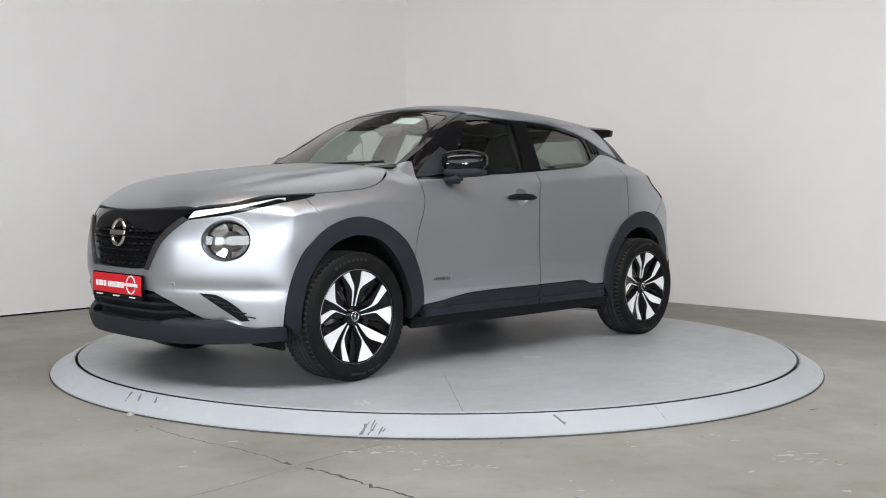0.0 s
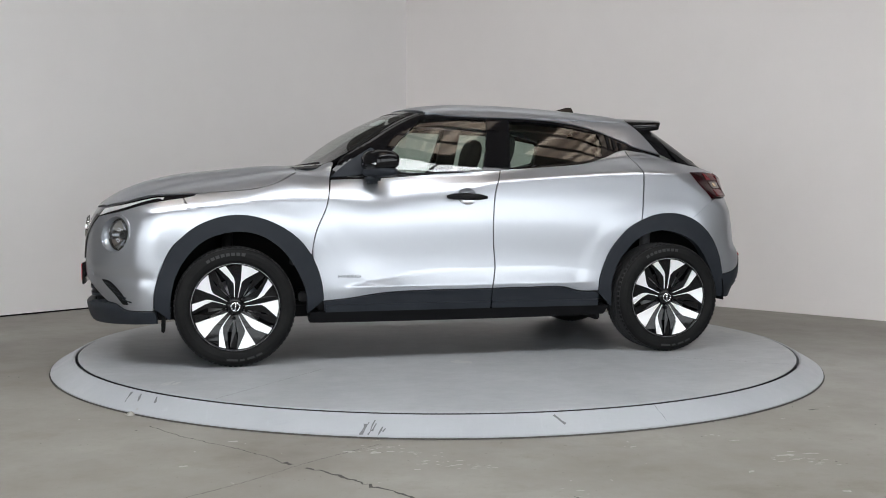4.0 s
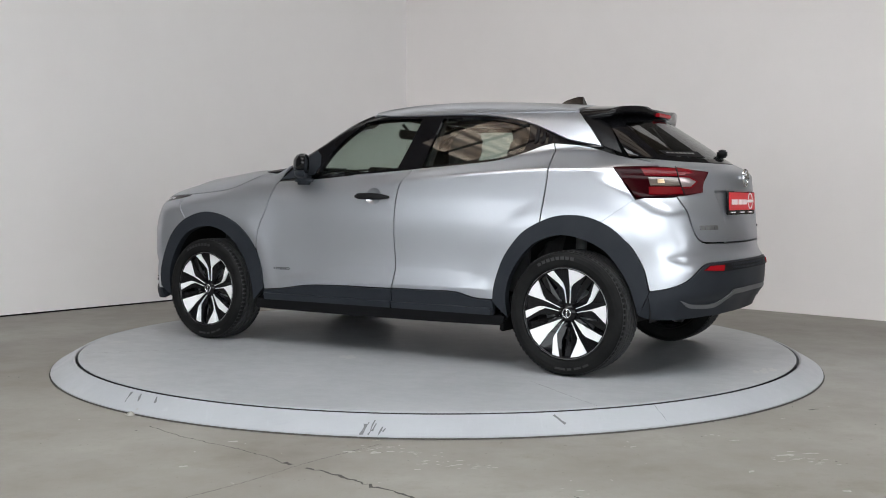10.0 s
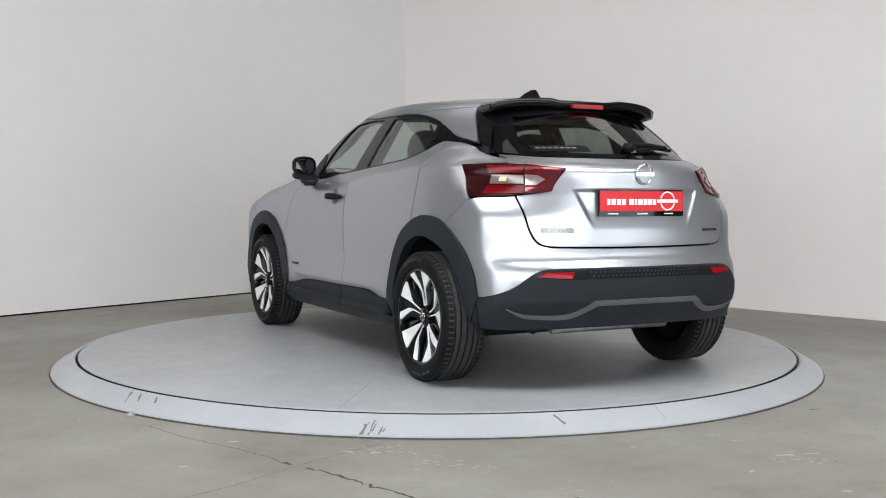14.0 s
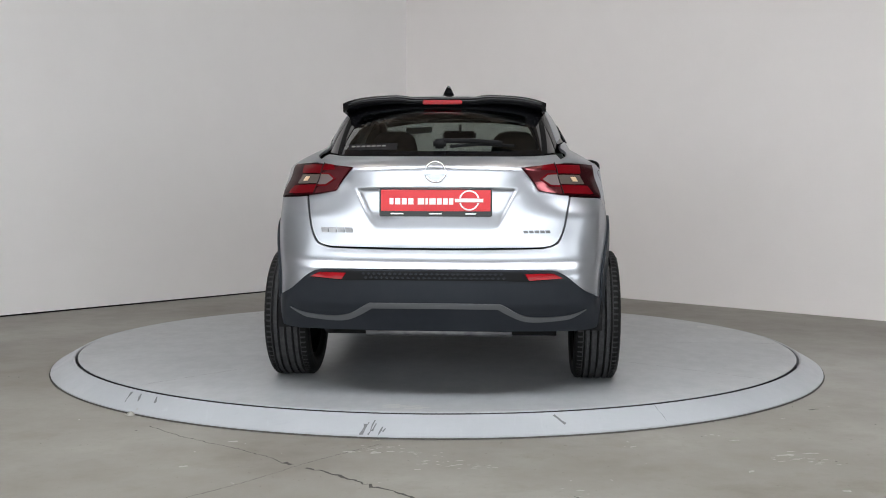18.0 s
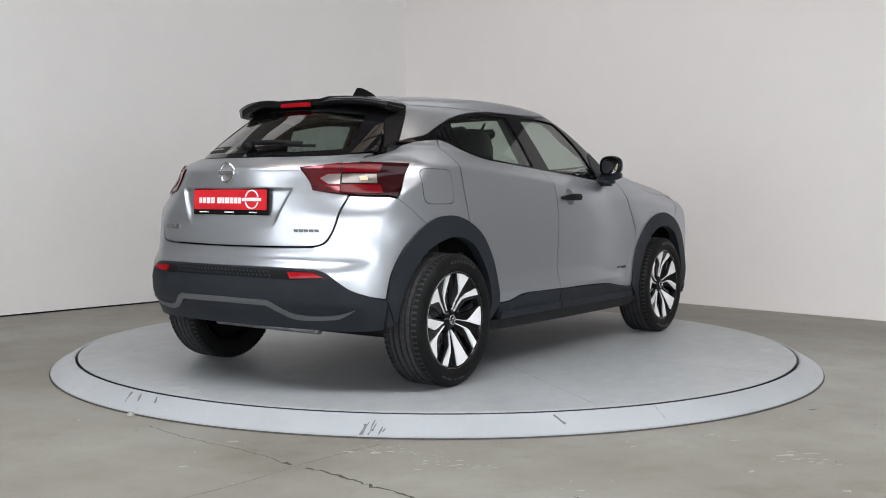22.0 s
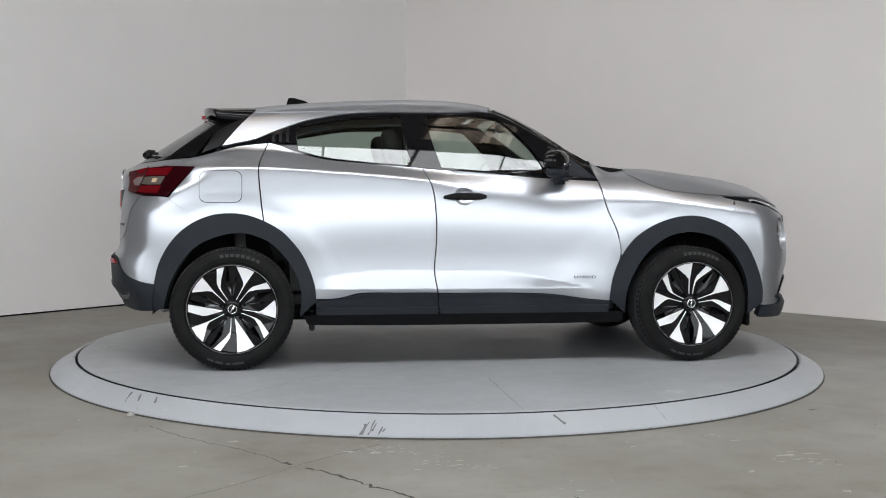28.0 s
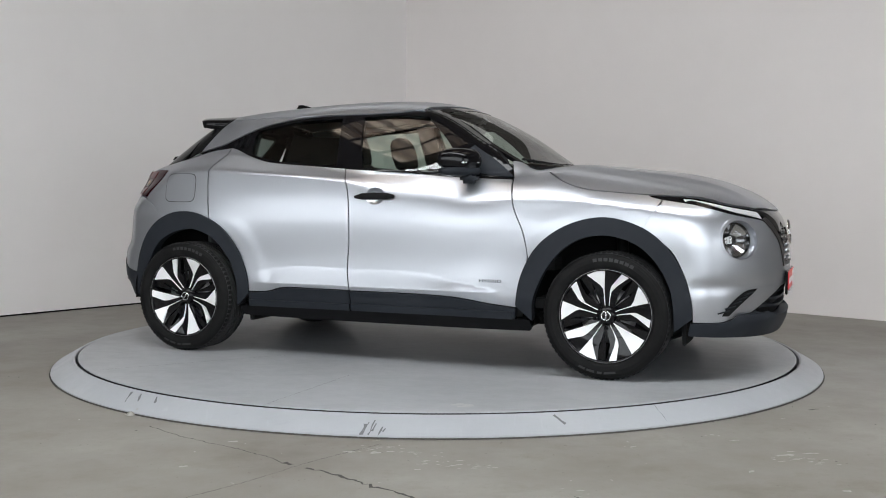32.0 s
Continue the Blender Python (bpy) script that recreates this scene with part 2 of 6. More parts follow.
# ---- room ----
def build_room():
    ceil_z = 5.2
    corner = Vector((-0.41, 6.17))
    ldir, rdir = Vector((-0.6187, -0.7857)), Vector((0.7011, -0.7130))
    lend, rend = corner + ldir * 15.5, corner + rdir * 17.0
    back = -9.6

    def wall(name, a, b, material, z0=0.0, z1=ceil_z, thick=0.2, label=""):
        d = (b - a).normalized()
        nrm = Vector((-d.y, d.x))
        mid = Vector((0, -3))
        if (mid - a).dot(nrm) > 0:
            nrm = -nrm
        bm = bmesh.new()
        q = [a, b, b + nrm * thick, a + nrm * thick]
        prism(bm, [(p.x, p.y) for p in q], z0, z1, lambda u, v, h: (u, v, h))
        bmesh.ops.recalc_face_normals(bm, faces=bm.faces)
        return tagged(part(name, bm, material), label, "wall", "", "structure")

    lmid, rmid = corner + ldir * 6.3, corner + rdir * 6.6
    wall("wall_west", corner, lmid, WALL_L, z0=0.016, z1=3.8, label="plain white studio wall toned slightly darker, above a dark strip")
    # black strip that draws the dark line along this wall's foot
    bmb = bmesh.new()
    nrm = Vector((ldir.y, -ldir.x))
    if nrm.dot(Vector((0, -3)) - corner) > 0:
        nrm = -nrm
    q = [corner + nrm * 0.02, lmid + nrm * 0.02, lmid + nrm * 0.2, corner + nrm * 0.2]
    prism(bmb, [(p.x, p.y) for p in q], 0.0, 0.016, lambda u, v, h: (u, v, h))
    bmesh.ops.recalc_face_normals(bmb, faces=bmb.faces)
    tagged(part("baseboard", bmb, MATT), "dark recessed strip along the foot of the west wall", "baseboard", "", "structure")
    # unseen dark walls, added to darken what the car reflects
    wall("wall_northwest", lmid, lend, DARK_WALL, label="unseen dark brown-grey wall that darkens the car's reflections")
    wall("wall_northeast", rmid, rend, DARK_WALL, label="unseen dark brown-grey wall that darkens the car's reflections")
    wall("wall_upper", corner, lmid, DARK_WALL, z0=3.8, label="unseen dark wall above the white walls, darkening roof reflections")
    wall("wall_upper", corner, rmid, DARK_WALL, z0=3.8, label="unseen dark wall above the white walls, darkening roof reflections")
    wall("wall_east", corner, rmid, WALL_R, z1=3.8, label="plain warm white studio wall toned slightly lighter, meeting the floor")
    bl, br = Vector((lend.x, back)), Vector((rend.x, back))
    wall("wall_southwest", lend, bl, DARK_WALL, label="unseen dark wall closing the room behind the stage")
    wall("wall_southeast", rend, br, DARK_WALL, label="unseen dark wall closing the room behind the stage")
    # rear wall with wide frosted windows that let the daylight in
    W0, W1, Z0, Z1 = -8.8, 8.8, 0.8, 3.3
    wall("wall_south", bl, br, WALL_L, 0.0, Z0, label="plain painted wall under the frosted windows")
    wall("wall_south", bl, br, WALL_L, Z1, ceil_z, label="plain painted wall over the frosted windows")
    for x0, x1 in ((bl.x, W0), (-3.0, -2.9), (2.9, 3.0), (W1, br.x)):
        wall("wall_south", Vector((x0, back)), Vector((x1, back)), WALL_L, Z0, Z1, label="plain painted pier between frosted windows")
    for i, (x0, x1) in enumerate(((W0, -3.0), (-2.9, 2.9), (3.0, W1))):
        bm = bmesh.new()
        box(bm, (x0, back - 0.12, Z0), (x1, back - 0.08, Z1))
        tagged(part("window_%d" % (i + 1), bm, DAYLIGHT), "wide bright frosted window letting daylight in", "window", "", "structure")
    for i, x in enumerate((lend.x, rend.x)):
        s_ = 1 if i == 0 else -1
        bm = bmesh.new()
        box(bm, (x, back + 0.2, Z0), (x + 0.03 * s_, lend.y - 0.2, Z1))
        tagged(part("window_%d" % (i + 4), bm, DAYLIGHT_DIM), "wide bright frosted window letting daylight in", "window", "", "structure")
    # floor
    bm = bmesh.new()
    q = [corner + Vector((0, 0.6)), lend + Vector((-0.4, 0)), bl + Vector((-0.4, -0.4)), br + Vector((0.4, -0.4)), rend + Vector((0.4, 0))]
    bm.faces.new([bm.verts.new((p.x, p.y, 0)) for p in q])
    bmesh.ops.recalc_face_normals(bm, faces=bm.faces)
    tagged(part("floor", bm, CONCRETE), "worn grey painted concrete floor with cracks", "floor", "", "structure")
    # ceiling: boards with beams and a bank of skylights over the space before the stage
    bm = bmesh.new()
    prism(bm, [(p.x, p.y) for p in q], ceil_z, ceil_z + 0.15, lambda u, v, h: (u, v, h))
    bmesh.ops.recalc_face_normals(bm, faces=bm.faces)
    tagged(part("ceiling", bm, ROOF), "brown boarded hall roof with dark beams", "ceiling", "", "structure")
    for i in range(9):
        bm = bmesh.new()
        y = 4.8 - i * 1.8
        if -5.1 < y < 5.5:
            bm.free()
            continue
        box(bm, (-11, y - 0.07, ceil_z - 0.22), (11, y + 0.07, ceil_z), 0.01)
        tagged(part("ceiling_beam", bm, BEAM), "dark roof beam under brown boards", "beam", "roof beams", "structure")
    def light_row(y0, y1, n, width, glowing, label):
        for i in range(n):
            x0 = -n * width / 2 + i * width
            sky = new("ceiling_light")
            tagged(sky, label, "light", "roof light panels")
            bm = bmesh.new()
            box(bm, (x0 + 0.03, y0, ceil_z - 0.06), (x0 + width - 0.03, y1, ceil_z - 0.03))
            part("diffuser", bm, glowing, sky)
            bm = bmesh.new()
            for lo, hi in (((x0, y0 - 0.05), (x0 + 0.03, y1 + 0.05)), ((x0 + width - 0.03, y0 - 0.05), (x0 + width, y1 + 0.05)),
                           ((x0 + 0.03, y0 - 0.05), (x0 + width - 0.03, y0)), ((x0 + 0.03, y1), (x0 + width - 0.03, y1 + 0.05))):
                box(bm, (*lo, ceil_z - 0.08), (*hi, ceil_z))
            part("frame", bm, BEAM, sky)

    light_row(-4.45, -3.2, 9, 1.3, SKYLIGHT, "bright white rectangular light panel in the hall roof")
    # unseen glowing panels, added over the stage's corner to brighten its walls
    for i in range(5):
        x0 = -3.75 + i * 1.5
        bm = bmesh.new()
        box(bm, (x0 + 0.02, 1.6, ceil_z - 0.06), (x0 + 1.48, 5.4 - 0.9 * abs(x0 + 0.75), ceil_z - 0.03))
        tagged(part("corner_fill_panel", bm, CORNER_FILL), "unseen glowing panel added to light the studio corner", "roof light", "pale roof sheets")
    # weathered translucent roof sheets with their ribs
    for x0, x1, y0, y1 in ((-3.4, -1.35, -2.75, -0.9), (0.65, 1.95, -2.75, -1.0), (2.9, 4.7, -2.3, -0.85)):
        sheet = new("roof_sheet")
        tagged(sheet, "weathered brown translucent corrugated roof sheet letting light in", "roof light", "brown roof sheets")
        n = round((x1 - x0) / 0.13)
        for i in range(n):
            bm = bmesh.new()
            x = x0 + (x1 - x0) * i / n
            box(bm, (x, y0, ceil_z - 0.05), (x + 0.115, y1, ceil_z - 0.02))
            part("rib", bm, (SHEET_A, SHEET_B, SHEET_C)[(i * 7 + i // 3) % 3], sheet)
        for k in range(4):
            bm = bmesh.new()
            y = y0 + (y1 - y0) * k / 3
            box(bm, (x0 - 0.1, y - 0.035, ceil_z - 0.14), (x1 + 0.1, y + 0.035, ceil_z - 0.06))
            part("purlin", bm, BEAM, sheet)


# ---- turning stage ----
R_DISC, R_IN, R_OUT = 2.252, 2.267, 2.404


def build_stage():
    bm = bmesh.new()
    lathe(bm, [(R_OUT, 0.0), (R_OUT - 0.002, 0.012), (R_IN + 0.012, DISC_Z - 0.004), (R_IN, DISC_Z - 0.007), (R_IN, 0.0)], 180)
    bmesh.ops.rotate(bm, matrix=Matrix.Rotation(math.pi / 2, 3, "X"), verts=bm.verts)
    bmesh.ops.recalc_face_normals(bm, faces=bm.faces)
    ring = part("stage_ring", bm, RING, None, smooth=False)
    tagged(ring, "scuffed pale grey sloping metal ring round the stage", "ramp ring", "", "structure")
    # dark strip laid round the ring's foot as its contact shade
    bm = bmesh.new()
    lathe(bm, [(R_OUT + 0.005, 0.001), (R_OUT + 0.004, 0.005), (R_OUT - 0.003, 0.008)], 180)
    bmesh.ops.rotate(bm, matrix=Matrix.Rotation(math.pi / 2, 3, "X"), verts=bm.verts)
    bmesh.ops.recalc_face_normals(bm, faces=bm.faces)
    tagged(part("ring_foot_shade", bm, CRACK), "thin dark line painted as shade under the ring's edge", "seam", "", "structure")
    # flat black sheet added below, so that the gap round the disc is dark
    bm = bmesh.new()
    lathe(bm, [(R_IN - 0.001, 0.0), (R_IN - 0.001, 0.01), (0.02, 0.01)], 96)
    bmesh.ops.rotate(bm, matrix=Matrix.Rotation(math.pi / 2, 3, "X"), verts=bm.verts)
    for v in bm.verts:
        v.co.z = abs(v.co.z) + 0.002
    tagged(part("gap_backing", bm, MATT), "black sheet under the disc that darkens the gap round it", "pit", "", "structure")
    disc = new("turntable")
    tagged(disc, "worn blue-grey painted round turntable carrying the car", "turntable")
    bm = bmesh.new()
    lathe(bm, [(0.0001, DISC_Z), (0.8, DISC_Z), (1.6, DISC_Z), (R_DISC - 0.004, DISC_Z), (R_DISC, DISC_Z - 0.004), (R_DISC, DISC_Z - 0.03), (0.0001, DISC_Z - 0.03)], 180)
    bmesh.ops.remove_doubles(bm, verts=bm.verts, dist=0.001)
    bmesh.ops.rotate(bm, matrix=Matrix.Rotation(math.pi / 2, 3, "X"), verts=bm.verts)
    for v in bm.verts:
        v.co.z = abs(v.co.z)
    bmesh.ops.recalc_face_normals(bm, faces=bm.faces)
    # edge faces coloured black to draw the gap's dark line
    for f in bm.faces:
        if abs(f.normal.z) < 0.5:
            f.material_index = 1
    part("disc", bm, [DISC, MATT], disc)
    return disc


def strip_mesh(bm, pts, width, z, wob=0.0, seed=1):
    """A thin ragged flat ribbon along (x, y) points."""
    rnd = random.Random(seed)
    fine = []
    for (x0, y0), (x1, y1) in zip(pts, pts[1:]):
        n = max(2, int(math.hypot(x1 - x0, y1 - y0) / 0.018))
        for k in range(n):
            t = k / n
            fine.append(Vector((x0 + (x1 - x0) * t + rnd.gauss(0, wob), y0 + (y1 - y0) * t + rnd.gauss(0, wob))))
    rows = []
    for i, p in enumerate(fine):
        d = (fine[min(i + 1, len(fine) - 1)] - fine[max(i - 1, 0)]).normalized()
        nrm = Vector((-d.y, d.x)) * width * rnd.uniform(0.25, 1.0)
        rows.append((bm.verts.new((*(p + nrm), z)), bm.verts.new((*(p - nrm), z))))
    for (a, b), (c, d) in zip(rows, rows[1:]):
        bm.faces.new((a, b, d, c))


def blob(bm, x, y, z, r, h, seed, stretch=1.0, turn=0.0):
    """A small ragged flake."""
    rnd = random.Random(seed)
    n = 9
    ring_ = []
    for k in range(n):
        a = 2 * math.pi * k / n
        q = r * rnd.uniform(0.5, 1.0)
        u, v = q * math.cos(a) * stretch, q * math.sin(a)
        ring_.append(bm.verts.new((x + u * math.cos(turn) - v * math.sin(turn), y + u * math.sin(turn) + v * math.cos(turn), z)))
    top = bm.verts.new((x, y, z + h))
    for k in range(n):
        bm.faces.new((ring_[k], ring_[(k + 1) % n], top))


def build_marks(disc):
    def ground(name, bm, material, label, parent=None):
        ob = part(name, bm, material, parent)
        if parent is None:
            tagged(ob, label, "floor mark", "", "structure")
        else:
            tagged(ob, label)
        return ob
    bm = bmesh.new()
    strip_mesh(bm, [(-1.30, -2.164), (-1.08, -2.377), (-0.88, -2.523), (-0.686, -2.687), (-0.575, -2.815)], 0.0035, 0.0012, 0.004, 3)
    ground("floor_crack", bm, CRACK, "thin dark crack in the concrete floor")
    bm = bmesh.new()
    strip_mesh(bm, [(-0.60, -2.80), (-0.555, -2.83)], 0.016, 0.0014, 0.006, 8)
    strip_mesh(bm, [(-0.496, -2.855), (-0.388, -2.949), (-0.274, -3.068), (-0.146, -3.18), (-0.026, -3.297), (0.3, -3.6)], 0.009, 0.0014, 0.006, 5)
    ground("floor_crack", bm, CRACK, "broken open crack in the concrete floor")
    bm = bmesh.new()
    strip_mesh(bm, [(-1.6, -4.0), (-0.863, -3.246), (-0.72, -3.086), (-0.62, -2.951), (-0.56, -2.856), (-0.476, -2.746), (-0.312, -2.565), (-0.224, -2.468)], 0.0022, 0.0012, 0.002, 6)
    ground("floor_joint", bm, CRACK, "fine straight joint line in the concrete floor")
    rnd = random.Random(11)
    bm = bmesh.new()
    for i, (x, y, r, st, tn) in enumerate(((-0.864, -2.445, 0.014, 1.8, 0.3), (-0.974, -2.843, 0.012, 2.2, 0.6), (1.204, -2.299, 0.014, 0.8, 1.2), (-0.354, -2.612, 0.008, 4, 0.2), (-0.276, -2.583, 0.007, 4, 0.4), (-0.193, -2.61, 0.008, 4, 0.1),
                                          (1.449, -2.593, 0.006, 5.0, 0.2), (1.446, -2.701, 0.006, 5.4, 0.1), (1.274, -2.402, 0.010, 3.0, 0.3), (1.455, -3.153, 0.014, 2, 0.2), (1.193, -2.896, 0.012, 2.0, 0.8), (-0.25, -2.63, 0.012, 3, 0.2), (1.52, -2.62, 0.01, 4, 0.1), (1.40, -2.65, 0.01, 4, 0.2))):
        blob(bm, x, y, 0.001, r, 0.002, 40 + i, st, tn)
    # worn clusters
    for j, (x, y, n, sp) in enumerate(((-0.338, -2.621, 5, 0.03), (-0.234, -2.547, 12, 0.05), (-0.109, -2.642, 10, 0.05), (0.045, -2.778, 12, 0.06), (0.16, -2.821, 8, 0.05), (1.198, -2.323, 4, 0.02), (1.408, -2.71, 10, 0.05), (1.504, -2.734, 9, 0.04), (0.008, -2.749, 6, 0.05), (0.814, -2.53, 4, 0.03), (0.498, -3.219, 6, 0.06))):
        for i in range(n):
            blob(bm, x + rnd.gauss(0, sp), y + rnd.gauss(0, sp * 0.7), 0.001, rnd.uniform(0.002, 0.006), 0.001, 700 + j * 20 + i, rnd.uniform(1.5, 4.5), rnd.uniform(-0.2, 0.5))
    for i in range(36):
        a, r = rnd.uniform(-2.9, -0.2), rnd.uniform(2.5, 3.6)
        blob(bm, r * math.cos(a), r * math.sin(a), 0.001, rnd.uniform(0.002, 0.006), 0.001, 100 + i, rnd.uniform(1, 3), rnd.uniform(0, 3))
    tagged(ground("paint_chip", bm, CHIP, "pale chipped specks on the concrete floor"), kind="stuff")
    bm = bmesh.new()
    for i in range(70):
        a, r = rnd.uniform(-3.0, -0.1), rnd.uniform(2.45, 3.9)
        blob(bm, r * math.cos(a), r * math.sin(a), 0.001, rnd.uniform(0.0015, 0.0045), 0.001, 300 + i, rnd.uniform(1, 3), rnd.uniform(0, 3))
    strip_mesh(bm, [(1.82, -1.775), (1.90, -1.735)], 0.006, 0.0012, 0.003, 15)
    tagged(ground("dirt_speck", bm, CRACK, "dark dirt specks on the concrete floor"), kind="stuff")
    # a torn scrap of tape at the ring's foot
    bm = bmesh.new()
    blob(bm, -1.452, -1.935, 0.003, 0.030, 0.018, 77, 1.2, 0.9)
    blob(bm, -1.43, -1.905, 0.008, 0.018, 0.022, 78, 1.0, 0.3)
    tagged(part("tape_scrap", bm, CHIP), "small torn scrap of white tape at the ring's foot", "scrap")

    def slope_z(x, y):
        r = math.hypot(x, y)
        return 0.012 + (R_OUT - 0.002 - r) / (R_OUT - R_IN - 0.014) * (DISC_Z - 0.016) + 0.0018

    def on_ring(pts, width, seed, material, label):
        bm = bmesh.new()
        strip_mesh(bm, pts, width, 0.0, 0.0012, seed)
        for v in bm.verts:
            r = min(max(math.hypot(v.co.x, v.co.y), R_IN + 0.014), R_OUT - 0.004)
            a = math.atan2(v.co.y, v.co.x)
            v.co = Vector((r * math.cos(a), r * math.sin(a), slope_z(r, 0)))
        ground("ring_scuff", bm, material, label)
    SCUFF = mat("grey_scuff", (0.13, 0.132, 0.138), 0.55)
    for i, (x, dx, y0, y1, wd) in enumerate(((-0.335, 0.030, -2.39, -2.30, 0.010), (-0.322, 0.030, -2.37, -2.29, 0.005), (-0.300, 0.034, -2.38, -2.28, 0.004), (-0.285, 0.030, -2.36, -2.30, 0.008), (-0.255, 0.026, -2.385, -2.32, 0.006), (-0.235, 0.02, -2.37, -2.33, 0.004))):
        on_ring([(x, y0), (x + dx, y1)], wd, 20 + i, SCUFF, "dark scuff on the ring")
    for i, (a0, dr) in enumerate(((229, 0.08), (231, 0.06), (234, 0.05), (283, 0.07))):
        a = math.radians(a0)
        on_ring([((R_IN + 0.03) * math.cos(a), (R_IN + 0.03) * math.sin(a)), ((R_IN + 0.03 + dr) * math.cos(a + 0.02), (R_IN + 0.03 + dr) * math.sin(a + 0.02))], 0.008, 30 + i, SCUFF, "dark scuff on the ring")
    for a0 in (296, 176, 56):
        a = math.radians(a0)
        on_ring([((R_IN + 0.016) * math.cos(a), (R_IN + 0.016) * math.sin(a)), ((R_OUT - 0.006) * math.cos(a), (R_OUT - 0.006) * math.sin(a))], 0.0016, 60, CRACK, "seam between two lengths of the ring")
    # plate joints and rubbed patches on the turning disc
    zt = DISC_Z + 0.0012
    for i, pts in enumerate(([(-0.60, -0.93), (-1.30, -1.83)], [(0.06, -1.40), (0.061, -2.24)], [(0.9, 0.95), (1.5, 1.66)], [(-1.2, 1.0), (-1.75, 1.40)])):
        bm = bmesh.new()
        strip_mesh(bm, pts, 0.0022, zt, 0.0012, 70 + i)
        ground("plate_joint", bm, SCUFF, "fine joint between the disc's plates", disc)
    RUB = mat("rubbed_pale_paint", (0.455, 0.46, 0.455), 0.5)
    for i, (x, y, r, st, tn) in enumerate(((0.08, 0.88, 0.05, 1.8, 2.3), (-2.13, 0.05, 0.03, 2.4, 1.8), (-2.15, -0.05, 0.03, 2.4, 1.7), (0.9, -1.9, 0.03, 2, 0.4), (1.7, 1.2, 0.025, 3, 1.0))):
        for k in range(5):
            bm = bmesh.new()
            blob(bm, x + 0.03 * math.cos(2.4 * k), y + 0.03 * math.sin(2.4 * k), zt, r * 0.6, 0.0004, 500 + i * 7 + k, st, tn)
            ground("rubbed_patch", bm, RUB, "pale rubbed patch on the disc", disc)


# ---- the car's skin: one smooth field, from which every panel is cut ----
def spline(pts):
    """A smooth curve through (x, y) points, straight beyond its ends."""
    xs, ys = np.array([p[0] for p in pts], float), np.array([p[1] for p in pts], float)
    if xs[0] > xs[-1]:
        xs, ys = xs[::-1], ys[::-1]
    h, d = np.diff(xs), np.diff(ys) / np.diff(xs)
    m = np.zeros(len(xs))
    for i in range(1, len(xs) - 1):
        if d[i - 1] * d[i] > 0:
            w1, w2 = 2 * h[i] + h[i - 1], h[i] + 2 * h[i - 1]
            m[i] = (w1 + w2) / (w1 / d[i - 1] + w2 / d[i])
    m[0], m[-1] = d[0], d[-1]

    def curve(x):
        x = np.asarray(x, float)
        i = np.clip(np.searchsorted(xs, x) - 1, 0, len(h) - 1)
        t = (x - xs[i]) / h[i]
        a = (2 * t ** 3 - 3 * t ** 2 + 1) * ys[i] + (t ** 3 - 2 * t ** 2 + t) * h[i] * m[i] + (3 * t ** 2 - 2 * t ** 3) * ys[i + 1] + (t ** 3 - t ** 2) * h[i] * m[i + 1]
        return np.where(x < xs[0], ys[0] + m[0] * (x - xs[0]), np.where(x > xs[-1], ys[-1] + m[-1] * (x - xs[-1]), a))
    return curve


def smax(a, b, k):
    h = np.clip(k - np.abs(a - b), 0, None) / k
    return np.maximum(a, b) + h * h * k * 0.25


def smin(a, b, k):
    return -smax(-a, -b, k)


def step(x, a, b):
    t = np.clip((x - a) / (b - a), 0, 1)
    return t * t * (3 - 2 * t)


WIDTH = spline([(-2.1, 0.60), (-1.95, 0.695), (-1.75, 0.775), (-1.5, 0.825), (-1.1, 0.85), (-0.4, 0.857), (0.6, 0.857), (1.3, 0.862), (1.7, 0.868), (2.2, 0.868)])
VERT = spline([(0.15, -0.07), (0.24, -0.03), (0.32, -0.008), (0.42, 0.004), (0.6, 0.0), (0.8, 0.004), (0.92, -0.002), (1.05, -0.018), (1.3, -0.06)])
SHOULDER = spline([(-1.8, 1.10), (-1.5, 1.108), (-1.15, 1.112), (-0.8, 1.095), (-0.25, 1.05), (0.2, 0.985), (0.6, 0.935), (1.0, 0.935), (1.4, 0.90), (2.0, 0.82)])
LEAN = spline([(-1.8, 1.3), (-1.5, 1.3), (-1.15, 1.25), (-0.8, 1.31), (-0.25, 1.03), (0.0, 0.69), (0.3, 0.47), (0.6, 0.57), (1.0, 0.55)])
NOSE = spline([(0.15, 2.07), (0.22, 2.12), (0.3, 2.15), (0.45, 2.165), (0.58, 2.172), (0.7, 2.168), (0.8, 2.148), (0.88, 2.118), (0.95, 2.06), (1.05, 1.94)])
TAIL = spline([(0.2, -1.93), (0.26, -1.965), (0.33, -1.992), (0.40, -2.022), (0.45, -2.052), (0.56, -2.058), (0.61, -2.05), (0.66, -2.025), (0.72, -2.015), (0.85, -2.005), (1.0, -2.005), (1.07, -2.006), (1.11, -1.985), (1.16, -1.90), (1.25, -1.70)])
TAIL_BOW = spline([(0.2, 0.42), (0.7, 0.38), (0.85, 0.42), (0.958, 0.60), (1.09, 0.95), (1.3, 1.0)])
DECK = spline([(-2.1, 1.12), (-1.9, 1.145), (-1.6, 1.18), (-1.3, 1.25), (-1.0, 1.27), (-0.7, 1.25), (-0.2, 1.20), (0.5, 1.16), (0.86, 1.125), (0.96, 1.143), (1.04, 1.148), (1.21, 1.137), (1.4, 1.117), (1.59, 1.097), (1.78, 1.058), (1.94, 1.000), (2.05, 0.942), (2.13, 0.885), (2.22, 0.79)])
DECK_BOW = spline([(-2.0, 0.05), (0.0, 0.05), (0.9, 0.06), (1.3, 0.10), (1.6, 0.13), (2.0, 0.15)])
